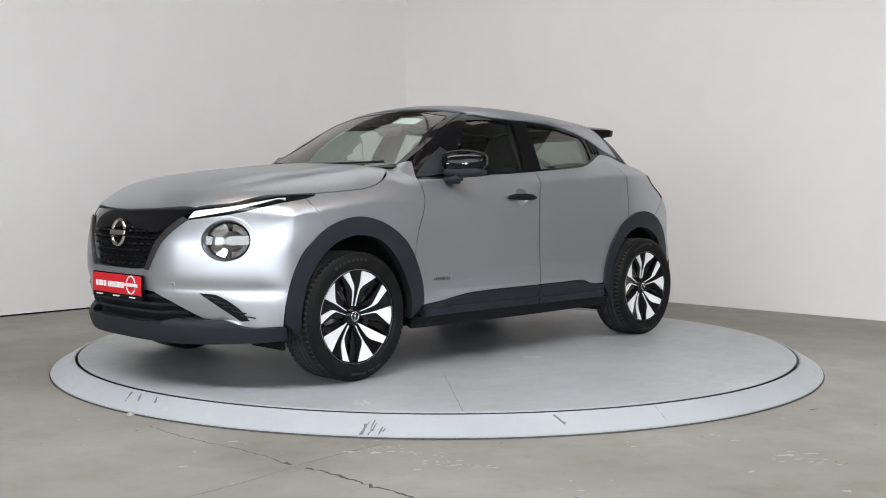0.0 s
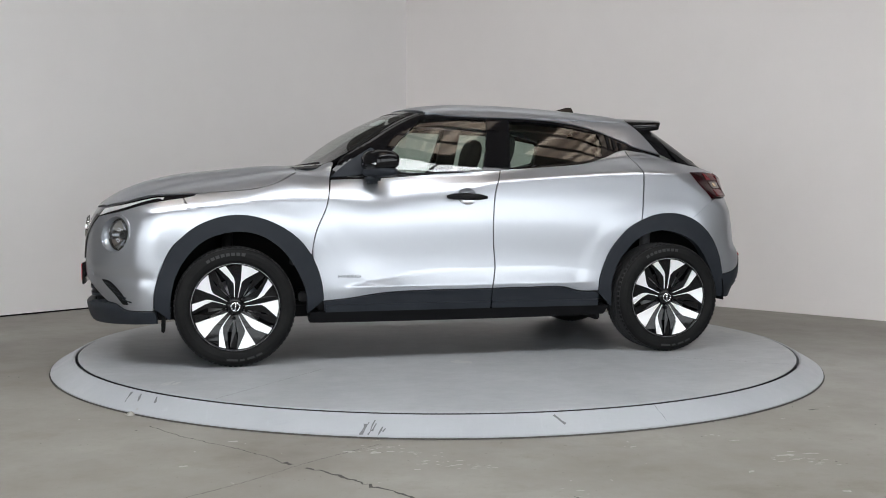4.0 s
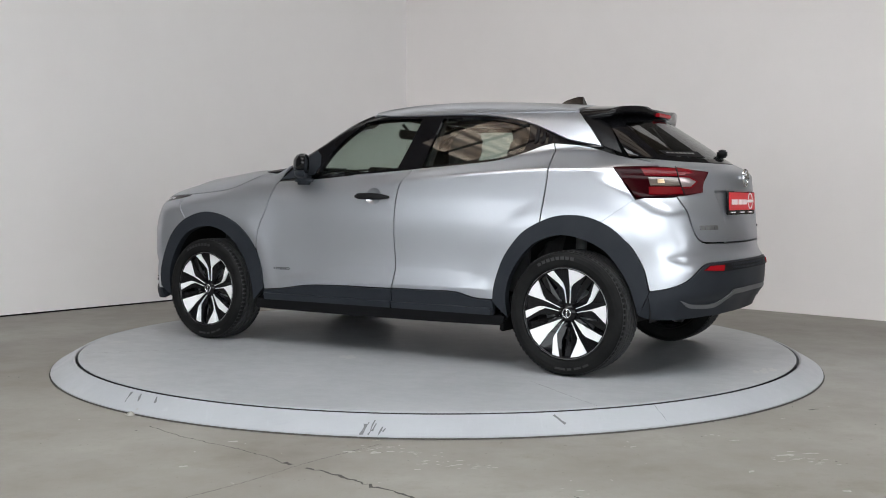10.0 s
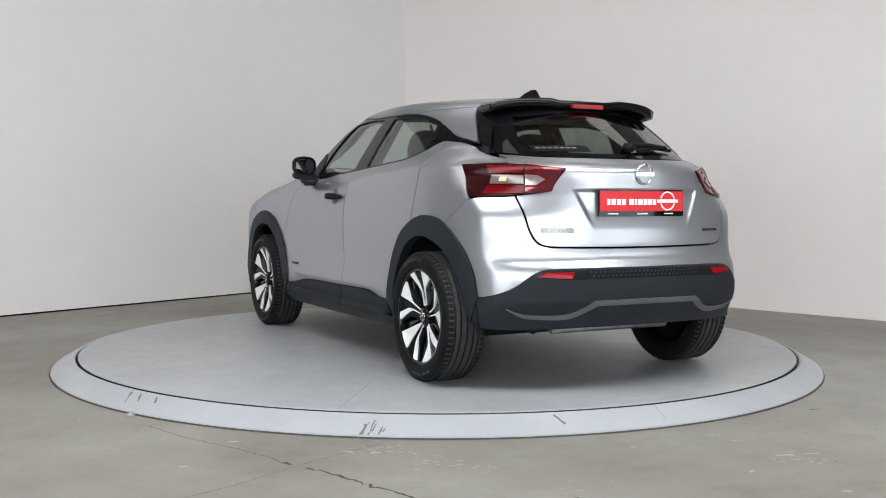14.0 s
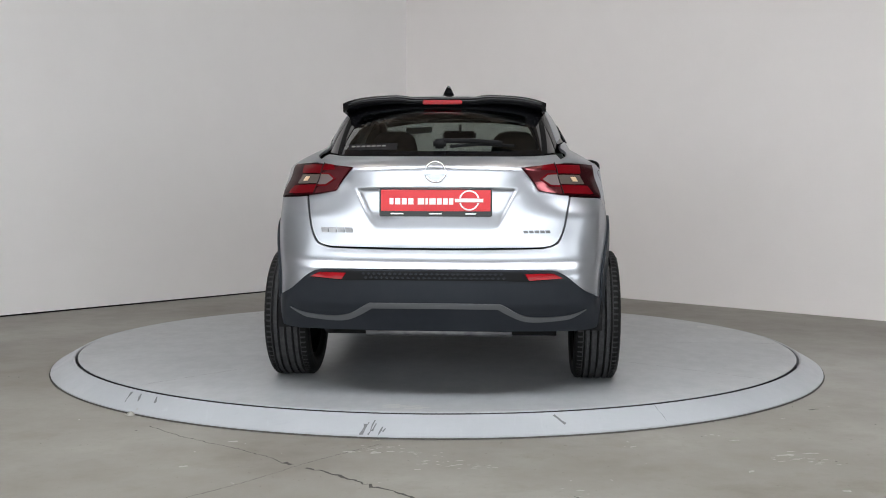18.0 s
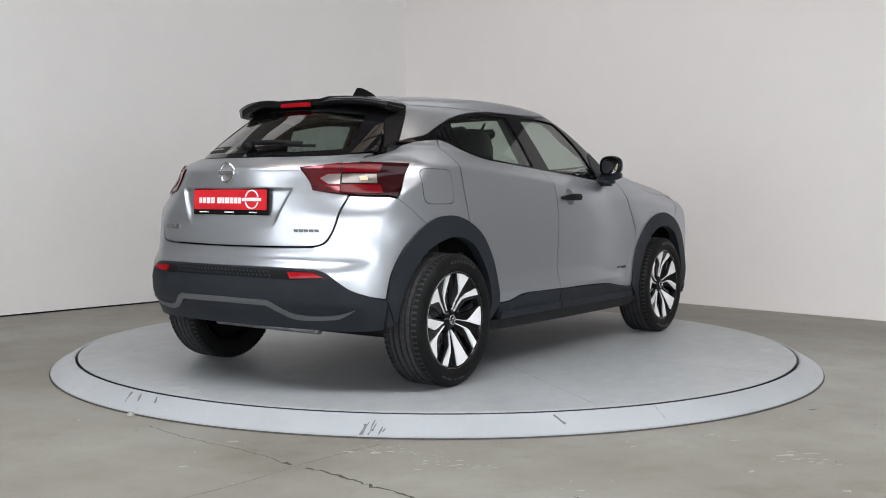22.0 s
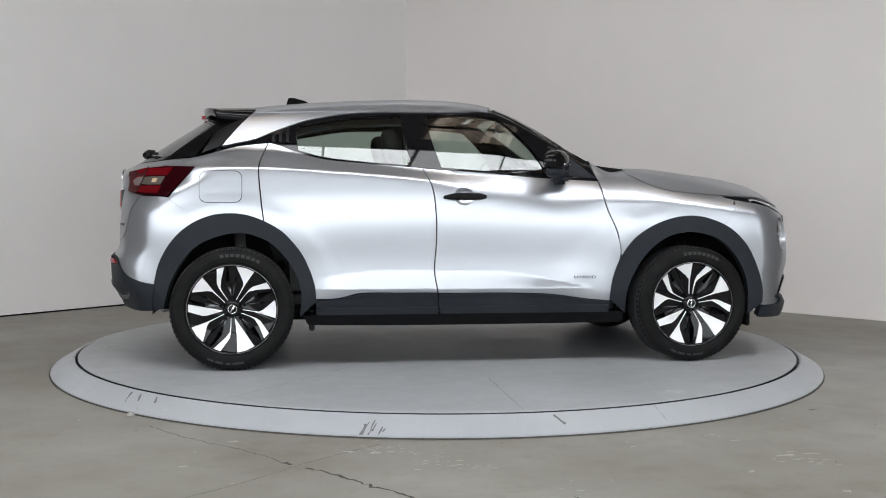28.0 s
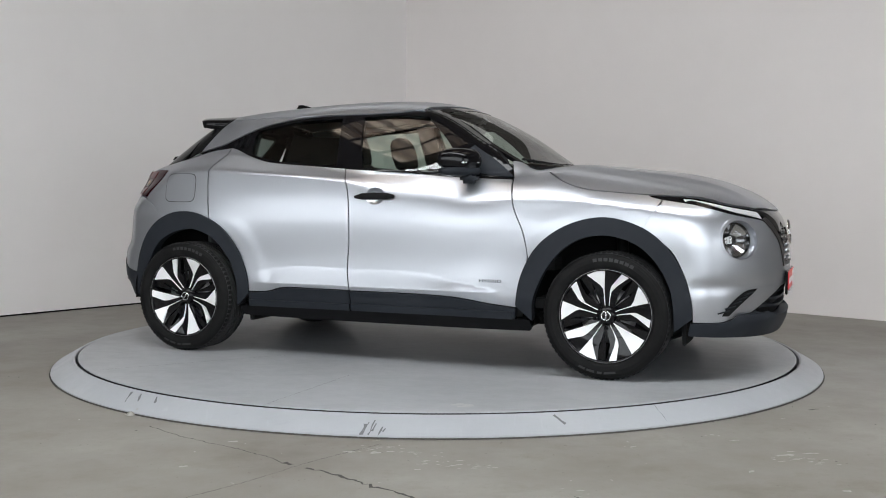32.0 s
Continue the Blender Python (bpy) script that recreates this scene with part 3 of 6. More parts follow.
GLASSW = spline([(-1.95, 0.47), (-1.5, 0.615), (-1.4, 0.645), (-1.15, 0.705), (-0.8, 0.745), (-0.25, 0.77), (0.177, 0.775), (0.4, 0.765), (0.77, 0.716), (1.0, 0.68)])
SCREEN = spline([(1.0, 1.12), (1.06, 1.03), (1.16, 0.875), (1.21, 0.81), (1.32, 0.658), (1.42, 0.478), (1.52, 0.275), (1.56, 0.16), (1.6, -0.1)])
BACKLIGHT = spline([(1.0, -2.12), (1.15, -1.92), (1.22, -1.82), (1.3, -1.70), (1.39, -1.56), (1.48, -1.43), (1.6, -1.25)])
ROOFLINE = spline([(0.5, 1.437), (0.3, 1.499), (0.07, 1.545), (-0.12, 1.557), (-0.3, 1.558), (-0.5, 1.552), (-0.88, 1.529), (-1.07, 1.512), (-1.25, 1.490), (-1.5, 1.45), (-1.8, 1.38)])

HOLLOW = spline([(0.95, 1.2), (0.86, 1.0), (0.79, 0.885), (0.73, 0.785), (0.58, 0.642), (0.46, 0.566), (0.34, 0.540), (-0.2, 0.536), (-0.9, 0.534)])
LEDGE = spline([(-0.9, 0.50), (-0.5, 0.54), (0.0, 0.538), (0.25, 0.527), (0.5, 0.48), (0.74, 0.446)])
HOLLOW_SLOPE = spline([(0.9, 2.0), (0.79, 1.7), (0.73, 1.4), (0.58, 0.8), (0.46, 0.5), (0.34, 0.1), (0.2, 0.0), (-0.9, 0.0)])


def field(p):
    """Below zero inside the car."""
    x, y, z = p[..., 0], np.abs(p[..., 1]), p[..., 2]
    d = z - SHOULDER(x)
    soft = 0.5 * (d + np.sqrt(d * d + 0.00006 + 0.0060 * step(x, -0.25, 0.45)))
    dq = np.clip(d, 0, None)
    front = step(x, 0.45, 0.95)
    side = WIDTH(x) + VERT(z) - (1 - front) * LEAN(x) * soft - front * (0.22 * dq + (3.6 - 1.5 * (1 - step(x, 0.95, 1.25))) * dq * dq)
    low = np.exp(-((z - 0.70) / 0.20) ** 2)
    around = np.minimum(np.hypot(x - 1.318, z - 0.36), np.hypot(x + 1.318, z - 0.36))
    side = side + 0.003 * (1 - step(around, 0.535, 0.625))
    side = side + 0.020 * low * (np.exp(-((x - 1.32) / 0.40) ** 2) + 0.6 * np.exp(-((x + 1.36) / 0.52) ** 2))
    # the hollow in the doors rises behind the front wheel
    off = (z - HOLLOW(x)) / np.sqrt(1 + HOLLOW_SLOPE(x) ** 2)
    fold = 0.5 * (np.sqrt(off * off + 0.0001) - off)
    side = side + step(x, 0.34, 0.62) * (1 - step(x, 0.93, 1.08)) * (1 - step(z, 0.80, 0.95)) * 0.036 * np.clip(fold, 0, 0.13)
    # an upward ledge along the doors' foot, running out to a point in front
    upper = LEDGE(x)
    ledge = np.where(z > 0.436, np.clip(1 - (z - 0.436) / (upper - 0.436), 0, 1) ** 1.25, np.clip(1 - (0.436 - z) / 0.06, 0, 1))
    side = side + 0.014 * step(x, -0.92, -0.62) * (1 - step(x, 0.50, 0.74)) * ledge
    bow = DECK_BOW(x) * y * y + 0.10 * step(x, 0.9, 1.3) * y ** 6
    top = z - (DECK(x) - bow)
    crease = 0.012 * step(x, 0.95, 1.2) * (1 - step(x, 1.9, 2.1)) * np.exp(-((y - 0.46 - 0.10 * (1.9 - x)) / 0.05) ** 2)
    top = top - crease
    nose = x - (NOSE(z) - 0.55 * y ** 2.84)
    nose = nose + 0.012 * np.exp(-((z - 0.50) / 0.035) ** 2) * step(y, 0.3, 0.45)
    # the cheek under the crease falls back towards the lip
    nose = nose + 0.26 * np.clip(0.485 - z, 0, 0.2) * step(z, 0.322, 0.350) * step(y, 0.30, 0.42) * (1 - step(y, 0.62, 0.76))
    tail = -x + TAIL(z) + TAIL_BOW(z) * y ** 2.7
    tail = tail + 0.017 * (1 - step(y - 0.30 - 0.5 * (z - 0.84), -0.012, 0.014)) * step(z, 0.79, 0.90) * (1 - step(z, 0.984, 0.998))
    tail = tail + 0.010 * np.exp(-((z - 0.66) / 0.05) ** 2) * (1 - step(y, 0.35, 0.80))
    low_body = smax(smax(smax(y - side, top, 0.09), nose, 0.06), tail, 0.055)
    low_body = smax(low_body, 0.20 - z, 0.05)
    low_body = low_body + 0.015 * np.exp(-((x + 1.83) / 0.095) ** 2 - ((y - 0.72) / 0.08) ** 2 - ((z - 0.70) / 0.13) ** 2)
    e = z - 1.12
    flank = y - (GLASSW(x) - 0.45 * e - 0.35 * e * e)
    screen = (x - (SCREEN(z) - (0.5 - 0.25 * (1 - step(z, 1.12, 1.34))) * y * y)) * 0.55
    back = (-x + BACKLIGHT(z) + 0.75 * y * y) * 0.6
    roof = z - (ROOFLINE(x) - 0.18 * y * y)
    cabin = smax(smax(smax(flank, roof, 0.07), screen, 0.035), back, 0.05)
    cabin = smax(cabin, 1.085 - z, 0.02)
    return smin(low_body, cabin, 0.010 + 0.030 * step(x, 0.62, 0.80))


def cast(o, d, length):
    """Where rays from o along d first meet the skin; the normal there."""
    n = len(o)
    ts = np.linspace(0, length, 90)
    prev, hit = np.zeros(n), np.full(n, -1.0)
    for t in ts[1:]:
        f = field(o + d * t)
        new_hit = (hit < 0) & (f < 0)
        hit[new_hit] = t
        prev = np.where(hit < 0, t, prev)
    lo, hi = prev, np.where(hit < 0, length, hit)
    for _ in range(22):
        m = (lo + hi) / 2
        f = field(o + d * m[:, None])
        lo, hi = np.where(f < 0, lo, m), np.where(f < 0, m, hi)
    p = o + d * ((lo + hi) / 2)[:, None]
    e = 0.002
    g = np.stack([field(p + e * a) - field(p - e * a) for a in np.eye(3)], 1)
    return p, g / np.maximum(np.linalg.norm(g, axis=1, keepdims=True), 1e-9)


def onto(mode, uv):
    """Flat outline coordinates onto the skin. S: left side (x, z); T: top (x, y); F: front (y, z); B: back (y, z);
    N: nose wrap (turn, z) and Q: tail wrap (turn, z), the turn in metres at a radius of one."""
    u, v = uv[:, 0], uv[:, 1]
    o, d, length = np.zeros((len(u), 3)), np.zeros((len(u), 3)), 3.0
    if mode == "S":
        o[:], d[:], length = np.stack([u, 0 * u + 1.2, v], 1), (0, -1, 0), 1.2
    elif mode == "T":
        o[:], d[:], length = np.stack([u, v, 0 * u + 1.75], 1), (0, 0, -1), 1.5
    elif mode == "F":
        o[:], d[:] = np.stack([0 * u + 2.6, u, v], 1), (-1, 0, 0)
    elif mode == "B":
        o[:], d[:] = np.stack([0 * u - 2.6, u, v], 1), (1, 0, 0)
    else:
        s, c = (1, NOSE_C) if mode == "N" else (-1, TAIL_C)
        way = np.stack([s * np.cos(u), np.sin(u), 0 * u], 1)
        o[:] = np.stack([0 * u + c, 0 * u, v], 1) + 1.9 * way
        d[:], length = -way, 1.85
    return cast(o, d, length)


NOSE_C, TAIL_C = 1.0, -1.0


def wrap(mode, pts):
    """(x, y, z) outline points, a fourth for corners, as turn and height round the nose or tail."""
    s, c = (1, NOSE_C) if mode == "N" else (-1, TAIL_C)
    return [(math.atan2(p[1], s * (p[0] - c)), p[2], *p[3:]) for p in pts]


def outline(pts, gap):
    """A closed outline through the points, curved but for those marked 1."""
    n, out = len(pts), []
    P = [Vector(p[:2]) for p in pts]
    sharp = [len(p) > 2 and p[2] == 1 for p in pts]
    for i in range(n):
        a, b = P[i], P[(i + 1) % n]
        ta = (b - a) if sharp[i] else (b - P[i - 1]) * 0.5
        tb = (b - a) if sharp[(i + 1) % n] else (P[(i + 2) % n] - a) * 0.5
        lab = (b - a).length
        ta, tb = [t * min(1.0, lab / max(t.length, 1e-9)) for t in (ta, tb)]
        k = max(1, math.ceil(lab / gap))
        for j in range(k):
            t = j / k
            out.append((2 * t ** 3 - 3 * t ** 2 + 1) * a + (t ** 3 - 2 * t ** 2 + t) * ta + (3 * t ** 2 - 2 * t ** 3) * b + (t ** 3 - t ** 2) * tb)
    return out


def mirrored(pts):
    """Half an outline, from the middle line round to it again, with its mirror image (first coordinate turned)."""
    return list(pts) + [(-p[0], *p[1:]) for p in reversed(pts) if abs(p[0]) > 1e-6]


def inside(q, poly):
    x, y = q[:, 0][:, None], q[:, 1][:, None]
    a = np.array([(p[0], p[1]) for p in poly])
    b = np.roll(a, -1, 0)
    cond = (a[:, 1] > y) != (b[:, 1] > y)
    with np.errstate(divide="ignore", invalid="ignore"):
        xi = (b[:, 0] - a[:, 0]) * (y - a[:, 1]) / (b[:, 1] - a[:, 1]) + a[:, 0]
    return (cond & (x < xi)).sum(1) % 2 == 1


def panel(name, mode, pts, material, parent, label="", holes=(), off=0.0, thick=0.014, gap=0.022, flip=False, edge=0.003):
    """A sheet cut from the skin by an outline, with turned-in edges; flip: the same on the right-hand side."""
    loops = [outline(pts, gap)] + [outline(h, gap) for h in holes]
    flat, edges = [], []
    for lp in loops:
        s = len(flat)
        flat += lp
        edges += [(s + i, s + (i + 1) % len(lp)) for i in range(len(lp))]
    L0 = np.array([(p.x, p.y) for p in loops[0]])
    lo, hi = L0.min(0), L0.max(0)
    gx, gy = np.meshgrid(np.arange(lo[0] + gap / 2, hi[0], gap), np.arange(lo[1] + gap / 2, hi[1], gap))
    gx = gx + (np.arange(gx.shape[0])[:, None] % 2) * gap * 0.5
    grid = np.stack([gx.ravel(), gy.ravel()], 1)
    keep = inside(grid, loops[0])
    for h in loops[1:]:
        keep &= ~inside(grid, h)
    grid = grid[keep]
    B = np.array([(p.x, p.y) for p in flat])
    if len(grid):
        dist = np.concatenate([np.sqrt(((c[:, None] - B[None]) ** 2).sum(2)).min(1) for c in np.array_split(grid, max(1, len(grid) // 400))])
        grid = grid[dist > gap * 0.45]
    from mathutils.geometry import delaunay_2d_cdt
    verts, _, faces, *_ = delaunay_2d_cdt(flat + [Vector(g) for g in grid], edges, [], 1, 1e-6)
    mid = np.array([[sum(verts[i][k] for i in f) / len(f) for k in (0, 1)] for f in faces])
    ok = inside(mid, loops[0])
    for h in loops[1:]:
        ok &= ~inside(mid, h)
    faces = [f for f, k in zip(faces, ok) if k]
    uv = np.array([(v.x, v.y) for v in verts])
    p, nr = onto(mode, uv)
    base = p + nr * off
    # orientation
    tri = np.array([f[:3] for f in faces])
    fn = np.cross(base[tri[:, 1]] - base[tri[:, 0]], base[tri[:, 2]] - base[tri[:, 0]])
    if (fn * nr[tri[:, 0]]).sum() < 0:
        faces = [f[::-1] for f in faces]
    cnt = {}
    for f in faces:
        for i in range(len(f)):
            cnt[(f[i], f[(i + 1) % len(f)])] = 1
    rim = [(a, b) for a, b in cnt if (b, a) not in cnt]
    V, N, F = list(base), list(nr), [list(f) for f in faces]
    ids = {}
    for a, b in rim:
        for k in (a, b):
            if k not in ids:
                ids[k] = len(V)
                V += [base[k], base[k] - nr[k] * thick]
                N += [np.zeros(3), np.zeros(3)]
    for a, b in rim:
        t = base[b] - base[a]
        o = np.cross(t, nr[a])
        o = o / max(np.linalg.norm(o), 1e-9)
        for k in (a, b):
            N[ids[k]] = N[ids[k]] + o
            N[ids[k] + 1] = N[ids[k] + 1] + o
        F.append([ids[b], ids[a], ids[a] + 1, ids[b] + 1])
    V, N = np.array(V), np.array(N)
    N = N / np.maximum(np.linalg.norm(N, axis=1, keepdims=True), 1e-9)
    if flip:
        V, N = V * (1, -1, 1), N * (1, -1, 1)
        F = [f[::-1] for f in F]
    me = bpy.data.meshes.new(name)
    me.from_pydata(V.tolist(), [], F)
    me.update()
    for poly in me.polygons:
        poly.use_smooth = True
    me.normals_split_custom_set_from_vertices(N.tolist())
    return finish(name, me, material, parent, label)


def both(name, mode, pts, material, parent, label="", **kw):
    return [panel(name, mode, pts, material, parent, label, flip=f, **kw) for f in (False, True)]


# outlines on the left side, (x, z)
ARCH_F = [(1.757, 0.34), (1.75, 0.44), (1.71, 0.57), (1.64, 0.69), (1.54, 0.78), (1.42, 0.832), (1.30, 0.85), (1.17, 0.83), (1.05, 0.778), (0.95, 0.70), (0.882, 0.60), (0.84, 0.49), (0.822, 0.37)]
ARCH_F_IN = [(0.915, 0.29), (0.92, 0.40), (0.96, 0.51), (1.02, 0.61), (1.10, 0.69), (1.20, 0.742), (1.33, 0.755), (1.47, 0.715), (1.57, 0.63), (1.64, 0.51), (1.665, 0.40), (1.67, 0.27)]
ARCH_R = [(-0.862, 0.375), (-0.874, 0.47), (-0.92, 0.60), (-0.98, 0.69), (-1.06, 0.77), (-1.18, 0.832), (-1.29, 0.858), (-1.42, 0.85), (-1.54, 0.80), (-1.64, 0.71), (-1.71, 0.59), (-1.742, 0.46)]
ARCH_R_IN = [(-1.69, 0.34), (-1.65, 0.48), (-1.59, 0.59), (-1.51, 0.68), (-1.39, 0.735), (-1.26, 0.752), (-1.13, 0.71), (-1.05, 0.64), (-0.98, 0.54), (-0.945, 0.42), (-0.95, 0.29)]


HOOD_SIDE = [(2.022, 0.500), (1.90, 0.668), (1.72, 0.765), (1.52, 0.800), (1.35, 0.808), (1.18, 0.810), (1.06, 0.785), (0.962, 0.715)]
HOOD_FRONT = [(2.104, 0.0), (2.086, 0.25), (2.022, 0.500)]


def hood_edge(pts, drop=0.005):
    """The bonnet's edge on the skin, (x, y, z), let down by the shut gap."""
    p, nr = onto("T", np.array(pts))
    return [(float(a[0]), float(a[1]) + 0.002, float(a[2]) - drop) for a in p]


def side_at(*pts):
    """(x, z) points of the left side as (x, y, z) on the skin; a third number marks corners."""
    p, nr = onto("S", np.array([q[:2] for q in pts]))
    return [(float(a[0]), float(a[1]), float(a[2]), *q[2:]) for a, q in zip(p, pts)]


def build_shell(car):
    edge_line = hood_edge(HOOD_SIDE)
    wing_top = [(p[0], p[2]) for p in edge_line[3:]]
    for flip in (False, True):
        s = dict(flip=flip)
        # front wing
        panel("front_wing", "S", [(0.776, 1.058, 1), (0.806, 0.90), (0.866, 0.76), (0.894, 0.622, 1), (0.96, 0.69), (1.05, 0.762), (1.17, 0.815), (1.30, 0.835), (1.42, 0.815), (1.50, 0.785, 1),
                                  (1.592, edge_line[3][2] - 0.024, 1), (1.535, edge_line[3][2] - 0.010, 1)] + [(*q, *((1,) if i in (0, len(wing_top) - 1) else ())) for i, q in enumerate(wing_top)], PAINT, car, "silver front wing", gap=0.017, **s)
        # doors
        fd = panel("front_door", "S", [(0.768, 1.05, 1), (0.799, 0.90), (0.859, 0.76), (0.884, 0.636), (0.862, 0.55), (0.836, 0.46), (0.824, 0.36, 1), (0.67, 0.374), (0.47, 0.402), (0.2, 0.412), (-0.178, 0.414, 1),
                                       (-0.197, 0.54), (-0.187, 0.69), (-0.188, 0.85), (-0.206, 1.0), (-0.256, 1.114, 1), (0.1, 1.09), (0.43, 1.065)], PAINT, car, "silver front door", holes=[[(-0.03 + 0.058 * math.cos(math.radians(30 * k)), 0.957 + 0.050 * math.sin(math.radians(30 * k))) for k in range(12)]], gap=0.0125, **s)
        rd = panel("rear_door", "S", [(-0.263, 1.116, 1), (-0.55, 1.138), (-0.81, 1.162), (-0.97, 1.205), (-1.06, 1.24), (-1.122, 1.256, 1), (-1.149, 1.19), (-1.171, 1.11), (-1.16, 0.95), (-1.142, 0.800, 1), (-1.06, 0.745), (-0.97, 0.665),
                                      (-0.912, 0.58), (-0.872, 0.47), (-0.862, 0.386, 1), (-0.74, 0.39), (-0.62, 0.418), (-0.4, 0.418), (-0.186, 0.416, 1), (-0.204, 0.54), (-0.194, 0.69), (-0.195, 0.85), (-0.213, 1.0)], PAINT, car, "silver rear door", gap=0.013, **s)
        # sill trims on the doors and the sill below
        panel("sill_trim", "S", [(0.822, 0.355, 1), (0.67, 0.369), (0.47, 0.397), (0.2, 0.407), (-0.178, 0.409, 1), (-0.172, 0.30, 1), (0.815, 0.295, 1)], CLAD, fd, "black plastic sill trim", off=0.012, thick=0.03, **s)
        panel("sill_trim", "S", [(-0.184, 0.411, 1), (-0.4, 0.413), (-0.60, 0.413), (-0.74, 0.384), (-0.862, 0.375, 1), (-0.862, 0.30, 1), (-0.179, 0.30, 1)], CLAD, rd, "black plastic sill trim", off=0.012, thick=0.03, **s)
        panel("sill_step", "S", [(0.812, 0.338, 1), (-0.170, 0.338, 1), (-0.168, 0.302, 1), (0.812, 0.300, 1)], CLAD, fd, "black ledge along the sill trim", off=0.028, thick=0.03, gap=0.03, **s)
        panel("sill_step", "S", [(-0.181, 0.338, 1), (-0.855, 0.338, 1), (-0.855, 0.302, 1), (-0.179, 0.302, 1)], CLAD, rd, "black ledge along the sill trim", off=0.028, thick=0.03, gap=0.03, **s)
        panel("sill", "S", [(0.90, 0.296, 1), (-0.93, 0.296, 1), (-0.90, 0.243), (0.90, 0.238)], SATIN, car, "satin black lower sill", off=0.012, thick=0.07, **s)
        # rear quarter
        panel("rear_quarter", "S", [(-1.13, 1.254, 1), (-1.28, 1.238), (-1.38, 1.215), (-1.47, 1.188), (-1.60, 1.158), (-1.745, 1.128, 1), (-1.62, 1.120), (-1.52, 1.117, 1), (-1.60, 1.02), (-1.662, 0.945, 1),
                                    (-1.475, 0.812, 1), (-1.42, 0.832), (-1.29, 0.838), (-1.18, 0.815), (-1.149, 0.803, 1), (-1.168, 0.95), (-1.179, 1.11), (-1.157, 1.19)], PAINT, car, "silver rear quarter panel", gap=0.017, **s)
        # wheel arch cladding
        panel("wheel_arch_trim", "S", [(*ARCH_F[0], 1)] + ARCH_F[1:-1] + [(*ARCH_F[-1], 1)] + [(*ARCH_F_IN[0], 1)] + ARCH_F_IN[1:-1] + [(*ARCH_F_IN[-1], 1)], CLAD, car, "dark grained plastic wheel arch trim", off=0.012, thick=0.05, **s)
        panel("wheel_arch_trim", "S", [(*ARCH_R[0], 1)] + ARCH_R[1:-1] + [(*ARCH_R[-1], 1)] + [(*ARCH_R_IN[0], 1)] + ARCH_R_IN[1:-1] + [(*ARCH_R_IN[-1], 1)], CLAD, car, "dark grained plastic wheel arch trim", off=0.013, thick=0.05, **s)
        # cant rail and rear pillar
        panel("roof_pillar", "S", [(0.165, 1.459, 1), (0.0, 1.466), (-0.23, 1.458), (-0.47, 1.447), (-0.67, 1.434), (-0.84, 1.407), (-0.96, 1.376), (-1.11, 1.318), (-1.2, 1.28), (-1.385, 1.24, 1),
                                   (-1.30, 1.345), (-1.20, 1.45, 1), (-1.0, 1.475), (-0.7, 1.492), (-0.3, 1.505), (0.0, 1.497), (0.13, 1.478, 1)], PAINT, car, "silver roof rail running into the rear pillar", thick=0.02, **s)
        # window band: black frame round both side windows
        glass_f = [(0.47, 1.085, 1), (0.40, 1.22), (0.32, 1.315), (0.20, 1.425, 1), (0.0, 1.437), (-0.222, 1.43, 1), (-0.195, 1.28), (-0.15, 1.123, 1), (0.15, 1.102)]
        glass_r = [(-0.365, 1.427, 1), (-0.65, 1.415), (-0.95, 1.365, 1), (-0.968, 1.30), (-0.955, 1.215, 1), (-0.81, 1.178), (-0.60, 1.155), (-0.32, 1.133, 1), (-0.345, 1.28)]
        frame_ob = panel("window_surround", "S", [(0.80, 1.068, 1), (0.60, 1.255), (0.46, 1.352), (0.32, 1.425), (0.175, 1.468, 1), (0.0, 1.462), (-0.23, 1.454), (-0.47, 1.443), (-0.67, 1.43), (-0.84, 1.403), (-0.96, 1.372), (-1.11, 1.314), (-1.2, 1.276), (-1.40, 1.232, 1),
                                      (-1.30, 1.240), (-1.13, 1.258), (-1.06, 1.243), (-0.97, 1.208), (-0.81, 1.165), (-0.55, 1.141), (-0.26, 1.119), (0.1, 1.093), (0.43, 1.068), (0.775, 1.053, 1)], GLOSS, car, "gloss black window surround", holes=[glass_f, glass_r], off=-0.004, thick=0.03, **s)
        for hx in (-1.005, -1.045, -1.085):
            panel("hidden_handle_rib", "S", [(hx, 1.355 + (hx + 1.0) * 0.55, 1), (hx - 0.018, 1.345 + (hx + 1.0) * 0.55, 1), (hx - 0.022, 1.268, 1), (hx - 0.004, 1.255, 1)], SATIN, frame_ob, "", off=0.004, thick=0.008, **s)
        panel("side_window", "S", glass_f, GLASS, frame_ob, "green-tinted front side window", off=-0.012, thick=0.003, **s)
        panel("side_window", "S", glass_r, GLASS, frame_ob, "green-tinted rear side window", off=-0.012, thick=0.003, **s)
        # black sheet added behind the shut lines to keep them dark
        panel("shut_line_backing", "S", [(1.0, 1.05, 1), (0.9, 0.62), (0.85, 0.30, 1), (-0.86, 0.30, 1), (-0.9, 0.62), (-1.15, 0.86), (-1.5, 0.84, 1), (-1.66, 0.95, 1), (-1.45, 1.15, 1), (-1.1, 1.23), (-0.8, 1.14), (0.3, 1.05)], MATT, car, "", off=-0.022, thick=0.002, gap=0.05, **s)
        # silver backing added behind the bumper joints, to brighten their gaps
        panel("joint_backing", "S", [(1.66, 0.93, 1), (1.50, 0.90, 1), (1.44, 0.79, 1), (1.62, 0.74, 1)], PAINT, car, "", off=-0.005, thick=0.002, gap=0.03, **s)
        panel("joint_backing", "S", [(-1.60, 0.96, 1), (-1.70, 0.93, 1), (-1.58, 0.76, 1), (-1.42, 0.80, 1)], PAINT, car, "", off=-0.005, thick=0.002, gap=0.03, **s)
